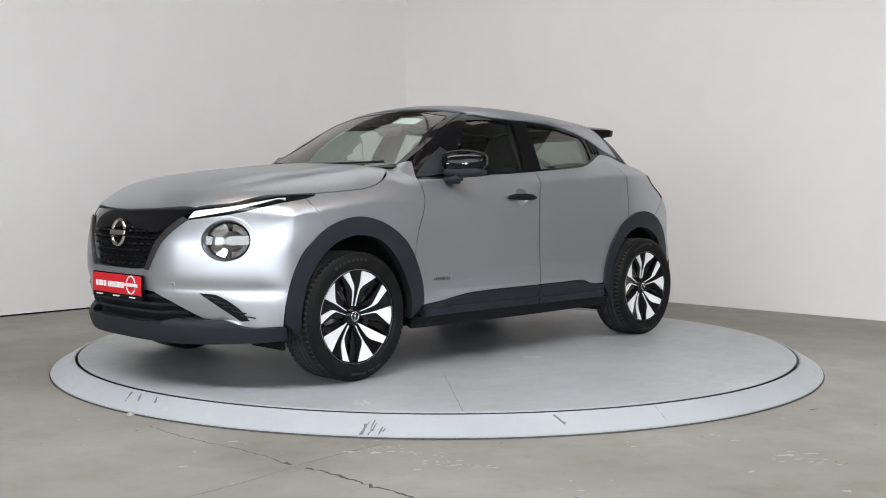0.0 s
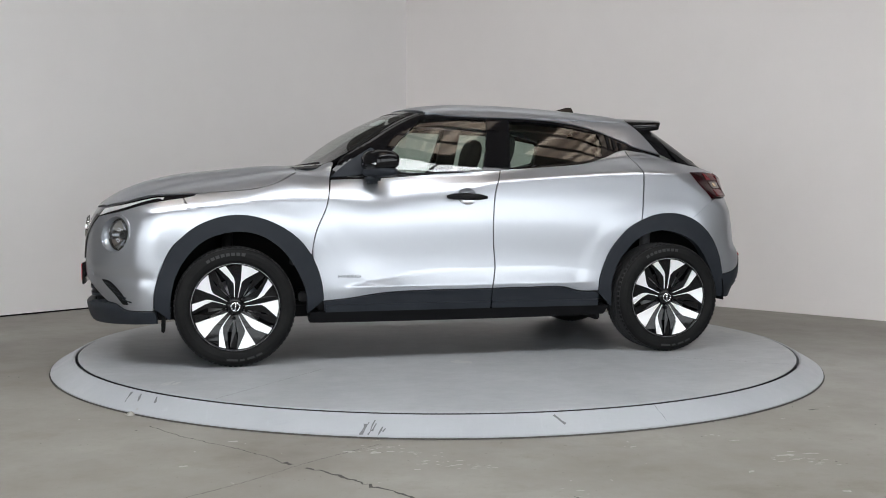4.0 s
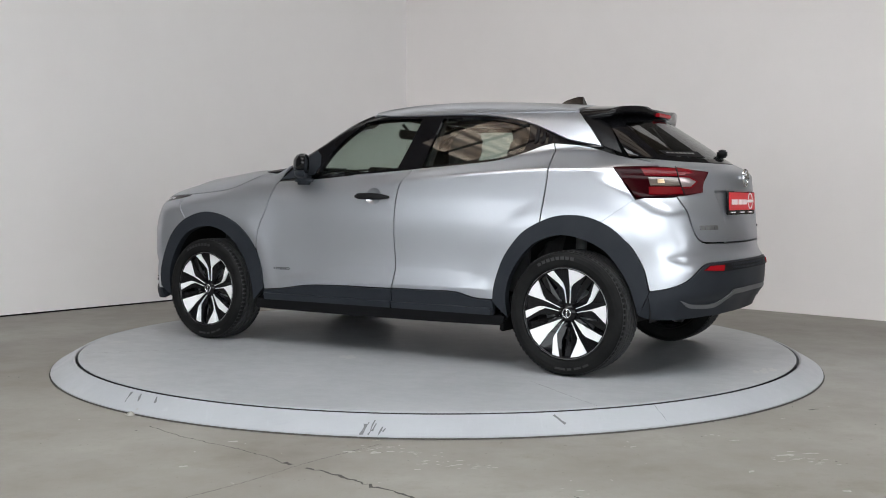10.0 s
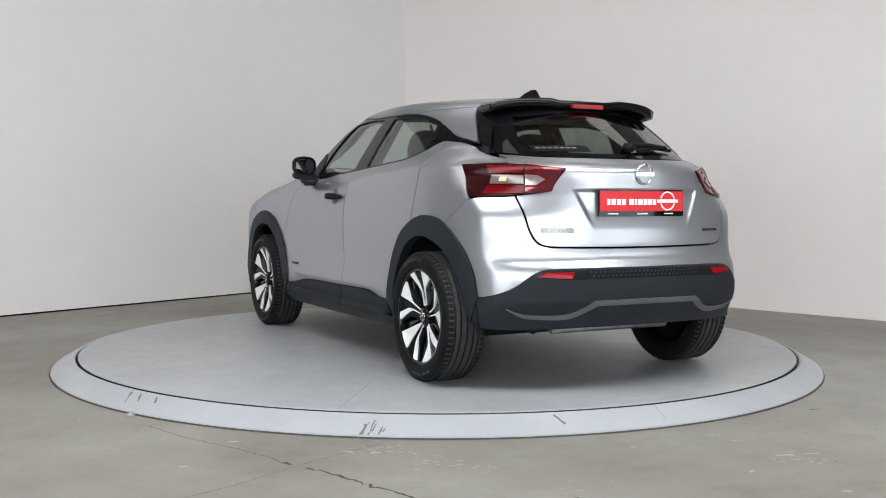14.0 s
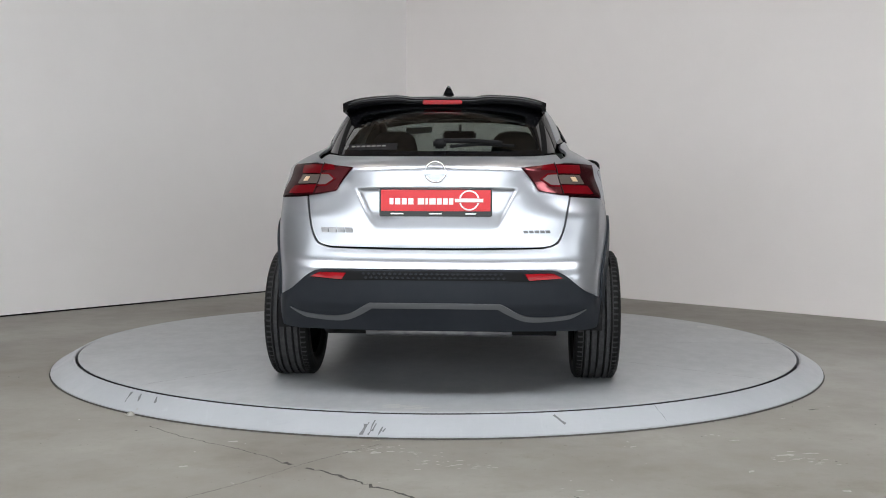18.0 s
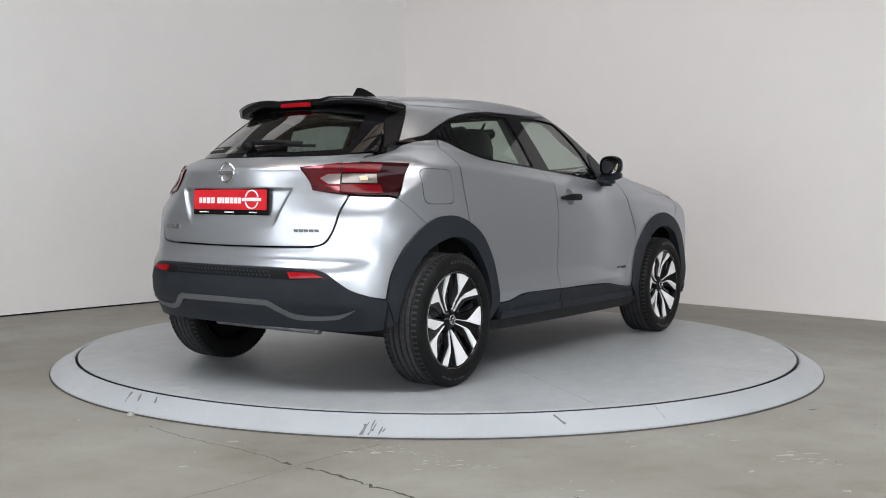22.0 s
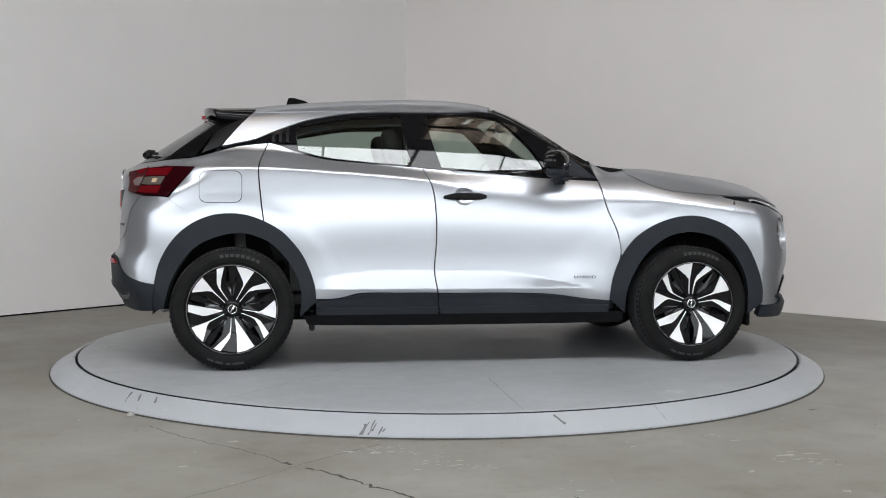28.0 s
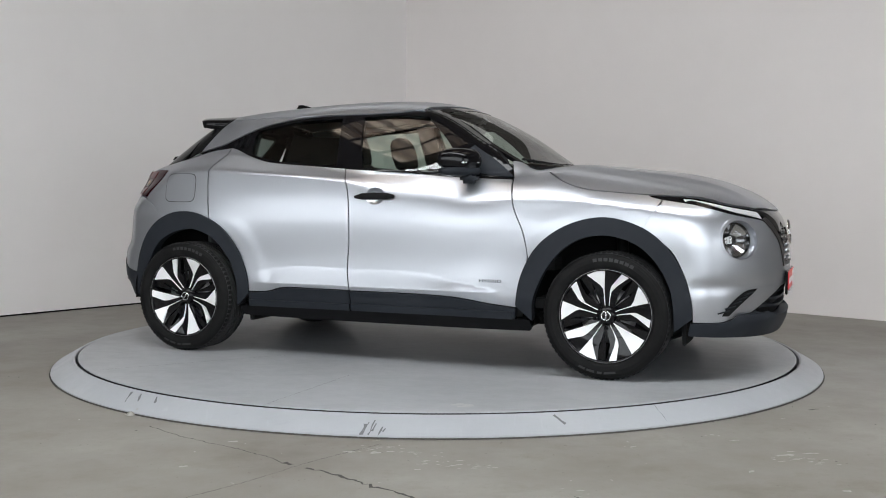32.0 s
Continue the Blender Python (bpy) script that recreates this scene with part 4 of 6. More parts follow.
        # silver corner between bonnet, wing and windscreen
        line = side_at(*[(0.962 + (0.778 - 0.962) * k / 5, edge_line[-1][2] + (1.058 - edge_line[-1][2]) * k / 5) for k in range(6)])
        panel("wing_corner", "T", [(q[0], q[1] - 0.001, *((1,) if i in (0, 5) else ())) for i, q in enumerate(line)] + [(0.748, 0.690, 1), (0.80, 0.640), (0.955, 0.625, 1)], PAINT, car, "silver corner below the windscreen pillar", gap=0.02, **s)
        panel("mirror_sail", "S", [(0.770, 1.066, 1), (0.50, 1.083, 1), (0.455, 1.15, 1), (0.475, 1.215, 1), (0.52, 1.245, 1), (0.66, 1.155)], CLAD, frame_ob, "matt black mirror sail", off=0.002, thick=0.01, **s)
        # black pillar behind the joint of windscreen and side window
        up = side_at((0.80, 1.062), (0.70, 1.165), (0.58, 1.262), (0.45, 1.350), (0.32, 1.418), (0.17, 1.462))
        bm = bmesh.new()
        tube(bm, [(q[0] - 0.012, (q[1] - 0.030) * (-1 if flip else 1), q[2] - 0.012) for q in up], 0.024, 8)
        part("windscreen_pillar", bm, MATT, car, "black windscreen pillar", True)
        # wheel housings
        for wx in (1.318, -1.318):
            bm = bmesh.new()
            n = 26
            for i in range(n):
                a0, a1 = [math.pi * (-0.03 + 1.06 * k / n) for k in (i, i + 1)]
                q = [(wx + r_ * math.cos(a), y, 0.345 + r_ * math.sin(a)) for a, y, r_ in ((a0, 0.80, 0.435), (a1, 0.80, 0.435), (a1, 0.50, 0.435), (a0, 0.50, 0.435), (a0, 0.48, 0.02), (a1, 0.48, 0.02))]
                q = [bm.verts.new((p[0], -p[1] if flip else p[1], p[2])) for p in q]
                bm.faces.new(q[:4])
                bm.faces.new((q[3], q[2], q[5], q[4]))
            bmesh.ops.remove_doubles(bm, verts=bm.verts, dist=0.0005)
            part("wheel_housing", bm, MATT, car, "", True)
    # bonnet
    left = [(*q, *((1,) if i in (0, len(HOOD_SIDE) - 1) else ())) for i, q in enumerate(HOOD_SIDE)]
    half = HOOD_FRONT[1:2] + left + [(0.978, 0.45)]
    panel("bonnet", "T", [HOOD_FRONT[0]] + half + [(1.0, 0.0)] + [(q[0], -q[1], *q[2:]) for q in reversed(half)], PAINT, car, "long silver bonnet", thick=0.02)
    panel("windscreen_cowl", "T", [(0.992, 0.0), (0.970, 0.45), (0.955, 0.62, 1), (0.80, 0.63, 1), (0.86, 0.30), (0.90, 0.0), (0.86, -0.30), (0.80, -0.63, 1), (0.955, -0.62, 1), (0.970, -0.45)], MATT, car, "matt black plastic cowl", off=-0.022)
    # glass
    ws = mirrored([(0.0, 1.128), (0.4, 1.115), (0.67, 1.09, 1), (0.648, 1.20), (0.60, 1.34), (0.55, 1.463, 1), (0.3, 1.497), (0.0, 1.507)])
    inner = mirrored([(0.0, 1.150), (0.4, 1.138), (0.63, 1.118, 1), (0.605, 1.20), (0.56, 1.34), (0.51, 1.449, 1), (0.3, 1.479), (0.0, 1.489)])
    wsf = panel("windscreen_frame", "F", ws, GLOSS, car, "black border of the windscreen", holes=[inner], thick=0.02, off=-0.002)
    panel("windscreen", "F", inner, SCREEN_GLASS, wsf, "large raked clear windscreen", off=-0.004, thick=0.003)
    panel("roof", "T", [(0.25, 0.0), (0.218, 0.3), (0.18, 0.50), (0.15, 0.555, 1), (0.0, 0.58), (-0.3, 0.583), (-0.7, 0.565), (-1.0, 0.535), (-1.195, 0.50, 1), (-1.215, 0.25), (-1.22, 0.0)]
          + [(-1.215, -0.25), (-1.195, -0.50, 1), (-1.0, -0.535), (-0.7, -0.565), (-0.3, -0.583), (0.0, -0.58), (0.15, -0.555, 1), (0.18, -0.50), (0.218, -0.3)], PAINT, car, "silver roof", thick=0.02, off=0.003)
    panel("headlining", "T", [(0.15, 0.0), (0.1, 0.48, 1), (-0.6, 0.50), (-1.15, 0.42, 1), (-1.15, -0.42, 1), (-0.6, -0.50), (0.1, -0.48, 1)], LINER, car, "pale fabric headlining", off=-0.05, thick=0.01, gap=0.06)
    # tailgate
    tg = panel("tailgate", "B", mirrored([(0.0, 1.143), (0.3, 1.146), (0.47, 1.152), (0.575, 1.168, 1), (0.607, 1.11), (0.628, 0.98), (0.612, 0.88), (0.592, 0.79), (0.56, 0.738), (0.50, 0.72), (0.25, 0.716), (0.0, 0.714)]), PAINT, car, "silver tailgate with a recess", thick=0.02, gap=0.014)
    rim = mirrored([(0.0, 1.150), (0.3, 1.153), (0.47, 1.160), (0.575, 1.18, 1), (0.55, 1.26), (0.505, 1.36), (0.47, 1.43, 1), (0.25, 1.465), (0.0, 1.475)])
    pane = mirrored([(0.0, 1.172), (0.3, 1.174), (0.49, 1.188, 1), (0.47, 1.27), (0.42, 1.375, 1), (0.2, 1.40), (0.0, 1.405)])
    fr = panel("rear_window_frame", "B", rim, GLOSS, tg, "gloss black border of the rear window", holes=[pane], off=-0.002, thick=0.02)
    panel("rear_window", "B", pane, PRIVACY, fr, "dark tinted rear window", off=-0.005, thick=0.003)
    for flip in (False, True):
        panel("spoiler_side", "S", [(-1.208, 1.452, 1), (-1.31, 1.342), (-1.40, 1.238, 1), (-1.50, 1.200, 1), (-1.44, 1.30), (-1.355, 1.455, 1)], SATIN, tg, "gloss black side of the rear window", off=-0.002, thick=0.006, flip=flip)
    return tg


def both_halves(mode, half):
    """A wrap outline from (x, y, z) points of the left half, starting and ending on the middle line, with its mirror."""
    return mirrored(wrap(mode, half))


def ring(n, fn):
    return [fn(2 * math.pi * k / n) for k in range(n)]


HEAD = Vector((1.955, 0.672, 0.738))          # middle of the left headlamp
HEAD_OUT = Vector((0.80, 0.58, 0.10)).normalized()


def build_front(car):
    bx, by = math.atan2(HEAD.y, HEAD.x - NOSE_C), HEAD.z
    hole = lambda s: ring(20, lambda a: (s * bx + 0.104 * math.cos(a), by + 0.100 * math.sin(a)))
    he = hood_edge(HOOD_SIDE[:4])
    under = [(he[0][0] + 0.012, he[0][1] - 0.02, he[0][2] - 0.058, 1), (he[1][0] + 0.01, he[1][1] + 0.005, he[1][2] - 0.052), (he[2][0], he[2][1] + 0.01, he[2][2] - 0.040)]
    split = side_at((1.595, he[3][2] - 0.024, 1), (1.503, 0.787, 1), (1.54, 0.765), (1.645, 0.692), (1.714, 0.572), (1.754, 0.44), (1.762, 0.322, 1))
    half = [(2.155, 0.0, 0.585), (2.15, 0.15, 0.585), (2.13, 0.262, 0.592, 1), (2.09, 0.33, 0.72), (2.05, 0.40, 0.80)] + under + split + [
            (1.90, 0.77, 0.320), (1.95, 0.69, 0.343), (2.02, 0.565, 0.354, 1), (2.10, 0.40, 0.438), (2.13, 0.305, 0.480, 1), (2.15, 0.15, 0.49), (2.16, 0.0, 0.49)]
    bumper = panel("front_bumper", "N", both_halves("N", half), PAINT, car, "silver front bumper", holes=[hole(1), hole(-1)], gap=0.015, thick=0.03)
    # black lower bumper, with the lip
    panel("bumper_lip", "N", both_halves("N", [(2.15, 0.0, 0.326), (2.10, 0.36, 0.328), (2.06, 0.47, 0.350), (2.0, 0.60, 0.350), (1.95, 0.69, 0.340), (1.90, 0.77, 0.318), (1.757, 0.87, 0.317, 1), (1.757, 0.87, 0.255, 1), (1.9, 0.77, 0.245), (2.05, 0.5, 0.235), (2.13, 0.0, 0.235)]),
          CLAD, bumper, "black plastic lower lip", off=0.014, thick=0.05)
    panel("lower_grille", "N", both_halves("N", [(2.16, 0.0, 0.488), (2.13, 0.30, 0.478, 1), (2.10, 0.395, 0.436), (2.02, 0.56, 0.322, 1), (2.10, 0.3, 0.318), (2.15, 0.0, 0.318)]), MATT, bumper, "black lower intake", off=-0.045, thick=0.01)
    for z in (0.372, 0.412, 0.452):
        w = 0.50 - 0.9 * (z - 0.372)
        panel("intake_slat", "N", both_halves("N", [(2.15, 0.0, z + 0.007), (2.08, w, z + 0.007, 1), (2.08, w, z - 0.007, 1), (2.15, 0.0, z - 0.007)]), CLAD, bumper, "", off=-0.018, thick=0.03)
    for s in (1, -1):
        fog = [(s * u, v, *c) for u, v, *c in wrap("N", [(2.035, 0.562, 0.482, 1), (1.985, 0.645, 0.472), (1.93, 0.735, 0.41), (1.898, 0.775, 0.350, 1), (1.93, 0.745, 0.348, 1), (1.99, 0.645, 0.42)])]
        vent = panel("bumper_vent", "N", fog, MATT, bumper, "black slatted bumper vent", off=0.003, thick=0.01)
        for k in range(5):
            u0, v0 = math.atan2(0.60 + 0.032 * k, 1.0 - 0.028 * k), 0.462 - 0.022 * k
            seg = [(s * (u0 - 0.012), v0 + 0.006, 1), (s * (u0 + 0.05), v0 - 0.006, 1), (s * (u0 + 0.05), v0 - 0.012, 1), (s * (u0 - 0.012), v0, 1)]
            panel("slat", "N", seg, CLAD, vent, "", off=0.008, thick=0.006)
        # daytime light strip under the bonnet edge
        low = [(q[0], q[1], q[2] + 0.005, *q[3:]) for q in under] + side_at((1.604, he[3][2] - 0.020, 1), (1.528, he[3][2] - 0.007, 1))
        top = [(*q, *((1,) if i == 3 else ())) for i, q in enumerate(hood_edge(HOOD_SIDE[3::-1]))]
        strip = [(s * u, v, *c) for u, v, *c in wrap("N", top + low)]
        drl = panel("daytime_light", "N", strip, GLOSS, car, "slim wedge daytime running light", off=-0.004, thick=0.02)
        g_top = [(q[0], q[1], q[2] - 0.012, *((1,) if i in (0, 3) else ())) for i, q in enumerate(hood_edge([(1.68, 0.775)] + HOOD_SIDE[2::-1]))]
        g_low = [(q[0], q[1], q[2] + (0.010, 0.020, 0.026)[i], *q[3:]) for i, q in enumerate(under)] + [(1.70, 0.80, g_top[0][2] - 0.012, 1)]
        panel("light_guide", "N", [(s * u, v, *c) for u, v, *c in wrap("N", g_top + g_low)], GUIDE, drl, "pale silver light guide", off=-0.001, thick=0.006)
    # grille: gloss surround, dark back and a mesh of slanted cells
    gr = new("grille")
    gr.parent = car
    tagged(gr, "black honeycomb grille between silver arms")
    panel("grille_surround", "F", mirrored([(p[1] if i else 0.0, p[2], *((1,) if i == 2 else ())) for i, p in enumerate(hood_edge(HOOD_FRONT))] + [(0.445, 0.838), (0.37, 0.80), (0.325, 0.775, 1), (0.15, 0.79), (0.0, 0.792)]), GLOSS, gr, "gloss black upper grille bar", off=-0.006, thick=0.03)
    panel("grille_back", "F", mirrored([(0.0, 0.80), (0.2, 0.80), (0.335, 0.78, 1), (0.30, 0.70), (0.262, 0.59, 1), (0.0, 0.58)]), MATT, gr, "matt black grille back", off=-0.04, thick=0.01)
    cells = []
    for r in range(6):
        z = 0.602 + 0.033 * r
        half_w = 0.262 + 0.42 * (z - 0.59)
        for c in range(-6, 7):
            y = (c + 0.5 * (r % 2)) * 0.060
            if abs(y) < half_w - 0.022 and not (abs(y) < 0.06 and z > 0.71):
                cells.append((y, z))
    for y, z in cells:
        q = [(y - 0.029, z + 0.002), (y - 0.017, z + 0.017), (y + 0.017, z + 0.017), (y + 0.029, z + 0.002), (y + 0.016, z + 0.007), (y - 0.016, z + 0.007)]
        p, nr = onto("F", np.array(q))
        bm = bmesh.new()
        A = [bm.verts.new(Vector(a - n * 0.006)) for a, n in zip(p, nr)]
        B = [bm.verts.new(Vector(a - n * 0.035)) for a, n in zip(p, nr)]
        bm.faces.new(A)
        for i in range(6):
            bm.faces.new((A[i], B[i], B[(i + 1) % 6], A[(i + 1) % 6]))
        bmesh.ops.recalc_face_normals(bm, faces=bm.faces)
        part("grille_cell", bm, GLOSS, gr)
    round_badge(gr, Vector((2.166, 0, 0.765)), Matrix.Rotation(math.radians(90), 4, "Z") @ Matrix.Rotation(math.radians(84), 4, "X"), 0.072, "round chrome badge with a plain bar")
    # silver arms beside the grille
    for s in (1, -1):
        arm = wrap("N", [(2.137, 0.248, 0.588, 1), (2.10, 0.315, 0.72), (2.06, 0.385, 0.802), (2.035, 0.450, 0.850, 1), (2.02, 0.482, 0.838, 1), (2.045, 0.412, 0.788), (2.085, 0.343, 0.712), (2.125, 0.274, 0.584, 1)])
        panel("grille_arm", "N", [(s * u, v, *c) for u, v, *c in arm], mat("smoked_chrome", (0.10, 0.095, 0.095), 0.28, 0.8), gr, "smoked chrome arm beside the grille", off=0.007, thick=0.014, gap=0.014)
    # headlamps
    for s in (1, -1):
        lamp = new("headlight")
        lamp.parent = car
        tagged(lamp, "round headlamp in a silver sculpted surround")
        z = Vector((HEAD_OUT.x, s * HEAD_OUT.y, HEAD_OUT.z))
        lamp.matrix_local = Matrix.Translation((HEAD.x - 0.004 * z.x, s * (HEAD.y - 0.004 * HEAD_OUT.y), HEAD.z)) @ z.to_track_quat("Y", "Z").to_matrix().to_4x4() @ Matrix.Diagonal((1.2, 1.0, 1.0, 1.0))
        bm = bmesh.new()
        lathe(bm, [(0.126, -0.024), (0.121, 0.008), (0.113, 0.018), (0.105, 0.012), (0.098, -0.004), (0.094, -0.022), (0.092, -0.04)], 56)
        part("bezel", bm, PAINT, lamp, "raised silver headlamp surround", True)
        bm = bmesh.new()
        lathe(bm, [(0.092, -0.012), (0.085, -0.05), (0.06, -0.075), (0.0001, -0.08)], 40)
        part("bowl", bm, mat("dark_chrome", (0.22, 0.22, 0.23), 0.10, 0.95), lamp, "dark headlamp bowl", True)
        for k, (a0, a1, r0, r1) in enumerate(((20, 80, 0.030, 0.083), (100, 160, 0.030, 0.083), (200, 260, 0.030, 0.083), (280, 340, 0.030, 0.083))):
            bm = bmesh.new()
            n = 8
            A = [[bm.verts.new((r * math.cos(math.radians(a0 + (a1 - a0) * i / n)), h, r * math.sin(math.radians(a0 + (a1 - a0) * i / n)))) for r, h in ((r0, -0.055), (r1, -0.022))] for i in range(n + 1)]
            for P, Q in zip(A, A[1:]):
                bm.faces.new((P[0], P[1], Q[1], Q[0]))
            part("reflector", bm, mat("bright_reflector", (0.80, 0.80, 0.82), 0.10, 1.0), lamp, "", True)
        bm = bmesh.new()
        lathe(bm, [(0.026, -0.06), (0.026, -0.03), (0.015, -0.02), (0.0001, -0.017)], 24)
        part("projector", bm, GLOSS, lamp, "dark projector lens", True)
        bm = bmesh.new()
        lathe(bm, [(0.094, 0.008), (0.07, 0.016), (0.035, 0.021), (0.0001, 0.023)], 48)
        part("lens", bm, HEAD_LENS, lamp, "clear domed headlamp lens", True)
    # front plate
    plate(car, "front_plate", Matrix.Translation((2.182, 0, 0.493)) @ Matrix.Rotation(math.radians(90), 4, "Z") @ Matrix.Rotation(math.radians(90), 4, "X"))
    # towing cover outline
    tow = wrap("N", [(2.07, 0.365, 0.53, 1), (2.05, 0.42, 0.53, 1), (2.05, 0.42, 0.49, 1), (2.07, 0.365, 0.49, 1)])
    panel("towing_cover", "N", tow, PAINT, bumper, "small square silver towing cover", off=0.002, thick=0.004)


def round_badge(parent, at, turn, r, label, mat_ring=None):
    """A ring with a bar across it, facing +z of its own frame, the bar along x."""
    b = new("badge")
    b.parent = parent
    b.matrix_local = Matrix.Translation(at) @ turn
    tagged(b, label)
    bm = bmesh.new()
    n = 40
    prof = [(1.0, 0.0), (0.96, 0.009), (0.84, 0.009), (0.79, 0.0)]
    for sgn in (1, -1):
        rows = []
        for k in range(n + 1):
            a = math.radians(16 + 148 * k / n) * sgn
            rows.append([bm.verts.new((r * q * math.cos(a), r * q * math.sin(a), h)) for q, h in prof])
        for A, B in zip(rows, rows[1:]):
            for i in range(3):
                bm.faces.new((A[i], A[i + 1], B[i + 1], B[i]))
    bmesh.ops.recalc_face_normals(bm, faces=bm.faces)
    part("badge_ring", bm, mat_ring or CHROME, b, "", True)
    bm = bmesh.new()
    box(bm, (-r * 1.05, -r * 0.17, 0.0), (r * 1.05, r * 0.17, 0.012), 0.003)
    part("badge_bar", bm, mat_ring or CHROME, b)
    return b


def plate(parent, name, m):
    """A red dealer plate, 0.52 by 0.125 m, facing +z of m, its writing as plain bars."""
    p = new(name)
    p.parent = parent
    p.matrix_local = m
    tagged(p, "red dealer plate with white marks in a black holder")
    bm = bmesh.new()
    box(bm, (-0.264, -0.066, -0.014), (0.264, 0.064, 0.0), 0.004)
    part("holder", bm, GLOSS, p, "black plastic plate holder")
    bm = bmesh.new()
    box(bm, (-0.256, -0.041, 0.0), (0.256, 0.058, 0.004), 0.0015)
    part("plate_face", bm, RED, p, "red plate face")

    def bars(mat_, items):
        for x0, y0, x1, y1 in items:
            b = bmesh.new()
            box(b, (x0, y0, 0.0), (x1, y1, 0.0062))
            part("print_bar", b, mat_, p)
    letters = []
    x = -0.215
    for w in (0.024, 0.030, 0.028, 0.030):
        letters.append((x, -0.010, x + w - 0.006, 0.019))
        x += w + 0.002
    x += 0.012
    for w in (0.036, 0.018, 0.036, 0.028, 0.028, 0.026):
        letters.append((x, -0.010, x + w - 0.006, 0.019))
        x += w
    bars(WHITE, letters + [(0.090, 0.001, 0.222, 0.017)])
    bars(WHITE, [(-0.21, -0.056, -0.15, -0.050), (-0.03, -0.056, 0.03, -0.050), (0.14, -0.056, 0.19, -0.050)])
    ring_b = round_badge(p, Vector((0.157, 0.010, -0.002)), Matrix.Identity(4), 0.049, "white printed ring mark", WHITE)
    return p


def rear_at(*pts):
    """(y, z) points of the back as (x, y, z) on the skin; a third number marks corners."""
    p, nr = onto("B", np.array([q[:2] for q in pts]))
    return [(float(a[0]), float(a[1]), float(a[2]), *q[2:]) for a, q in zip(p, pts)]


def build_rear(car, tg):
    half = [(-2.01, 0.0, 0.704), (-1.99, 0.3, 0.706)] + rear_at((0.507, 0.710, 1), (0.571, 0.732), (0.602, 0.79), (0.622, 0.88), (0.636, 0.955, 1)) + [(-1.80, 0.72, 0.951)] + side_at((-1.70, 0.949), (-1.667, 0.941, 1), (-1.480, 0.808, 1), (-1.545, 0.78), (-1.645, 0.71), (-1.715, 0.59), (-1.747, 0.47, 1)) + [
            (-1.82, 0.755, 0.484), (-1.895, 0.685, 0.520), (-1.955, 0.60, 0.592), (-1.985, 0.55, 0.612), (-2.03, 0.3, 0.618), (-2.05, 0.0, 0.618)]
    bp = panel("rear_bumper", "Q", both_halves("Q", half), PAINT, car, "silver upper rear bumper", gap=0.02, thick=0.03)
    low = [(-2.05, 0.0, 0.614), (-2.03, 0.3, 0.614), (-1.985, 0.55, 0.608), (-1.955, 0.60, 0.588), (-1.895, 0.685, 0.516), (-1.82, 0.755, 0.480)] + side_at((-1.748, 0.466, 1), (-1.69, 0.34, 1)) + [(-1.76, 0.80, 0.325),
           (-1.88, 0.70, 0.318), (-1.97, 0.55, 0.322), (-2.02, 0.3, 0.326), (-2.03, 0.0, 0.326)]
    lb = panel("lower_bumper", "Q", both_halves("Q", low), CLAD, bp, "black grained plastic lower bumper", off=0.006, thick=0.04)
    # raised step across the lower bumper; its paler grey paints in the light on it
    stp = [(-2.05, 0.0, 0.462), (-2.03, 0.30, 0.460, 1), (-1.99, 0.44, 0.398), (-1.92, 0.62, 0.398), (-1.87, 0.70, 0.425, 1), (-1.90, 0.66, 0.392), (-1.92, 0.62, 0.378), (-1.99, 0.43, 0.374), (-2.03, 0.29, 0.438, 1), (-2.05, 0.0, 0.440)]
    panel("bumper_step", "Q", both_halves("Q", stp), mat("lit_step_grey", (0.09, 0.093, 0.10), 0.38), lb, "raised step across the bumper, coloured paler as if lit", off=0.012, thick=0.012, gap=0.016)
    # dark honeycomb strip with reflectors
    strip = [(-2.05, 0.0, 0.606), (-2.02, 0.33, 0.604), (-1.985, 0.545, 0.598), (-1.965, 0.592, 0.572, 1), (-2.0, 0.42, 0.562), (-2.04, 0.30, 0.565), (-2.05, 0.0, 0.566)]
    st = panel("mesh_strip", "Q", both_halves("Q", strip), MATT, bp, "dark honeycomb strip", off=0.009, thick=0.006)
    for i in range(-13, 14):
        for j in range(2):
            u = i * 0.023 + (j % 2) * 0.0115
            v = 0.576 + 0.017 * j
            panel("mesh_cell", "Q", [(u - 0.008, v, 1), (u, v + 0.006, 1), (u + 0.008, v, 1), (u, v - 0.005, 1)], CLAD, st, "", off=0.012, thick=0.004)
    for s in (1, -1):
        rf = [(s * u, v, *c) for u, v, *c in wrap("Q", [(-1.968, 0.592, 0.574, 1), (-1.985, 0.55, 0.594, 1), (-2.015, 0.415, 0.594, 1), (-2.01, 0.43, 0.566, 1)])]
        panel("reflector", "Q", rf, RED_LENS, lb, "red rear reflector", off=0.014, thick=0.008)
    # tail lamps
    for s in (1, -1):
        def w(pts):
            return [(s * u, v, *c) for u, v, *c in wrap("Q", pts)]
        tip = side_at((-1.524, 1.113, 1), (-1.64, 1.116), (-1.70, 0.957), (-1.669, 0.950, 1), (-1.607, 1.020))
        body = w([tip[0], tip[1], (-1.82, 0.63, 1.112), (-1.925, 0.40, 1.090, 1), (-1.935, 0.46, 1.03), (-1.95, 0.50, 0.980, 1), (-1.90, 0.63, 0.962), (-1.80, 0.71, 0.958), tip[2], tip[3], tip[4]])
        tl = panel("tail_light", "Q", body, DEEP_RED, car, "dark red wraparound tail lamp", off=0.006, thick=0.02)
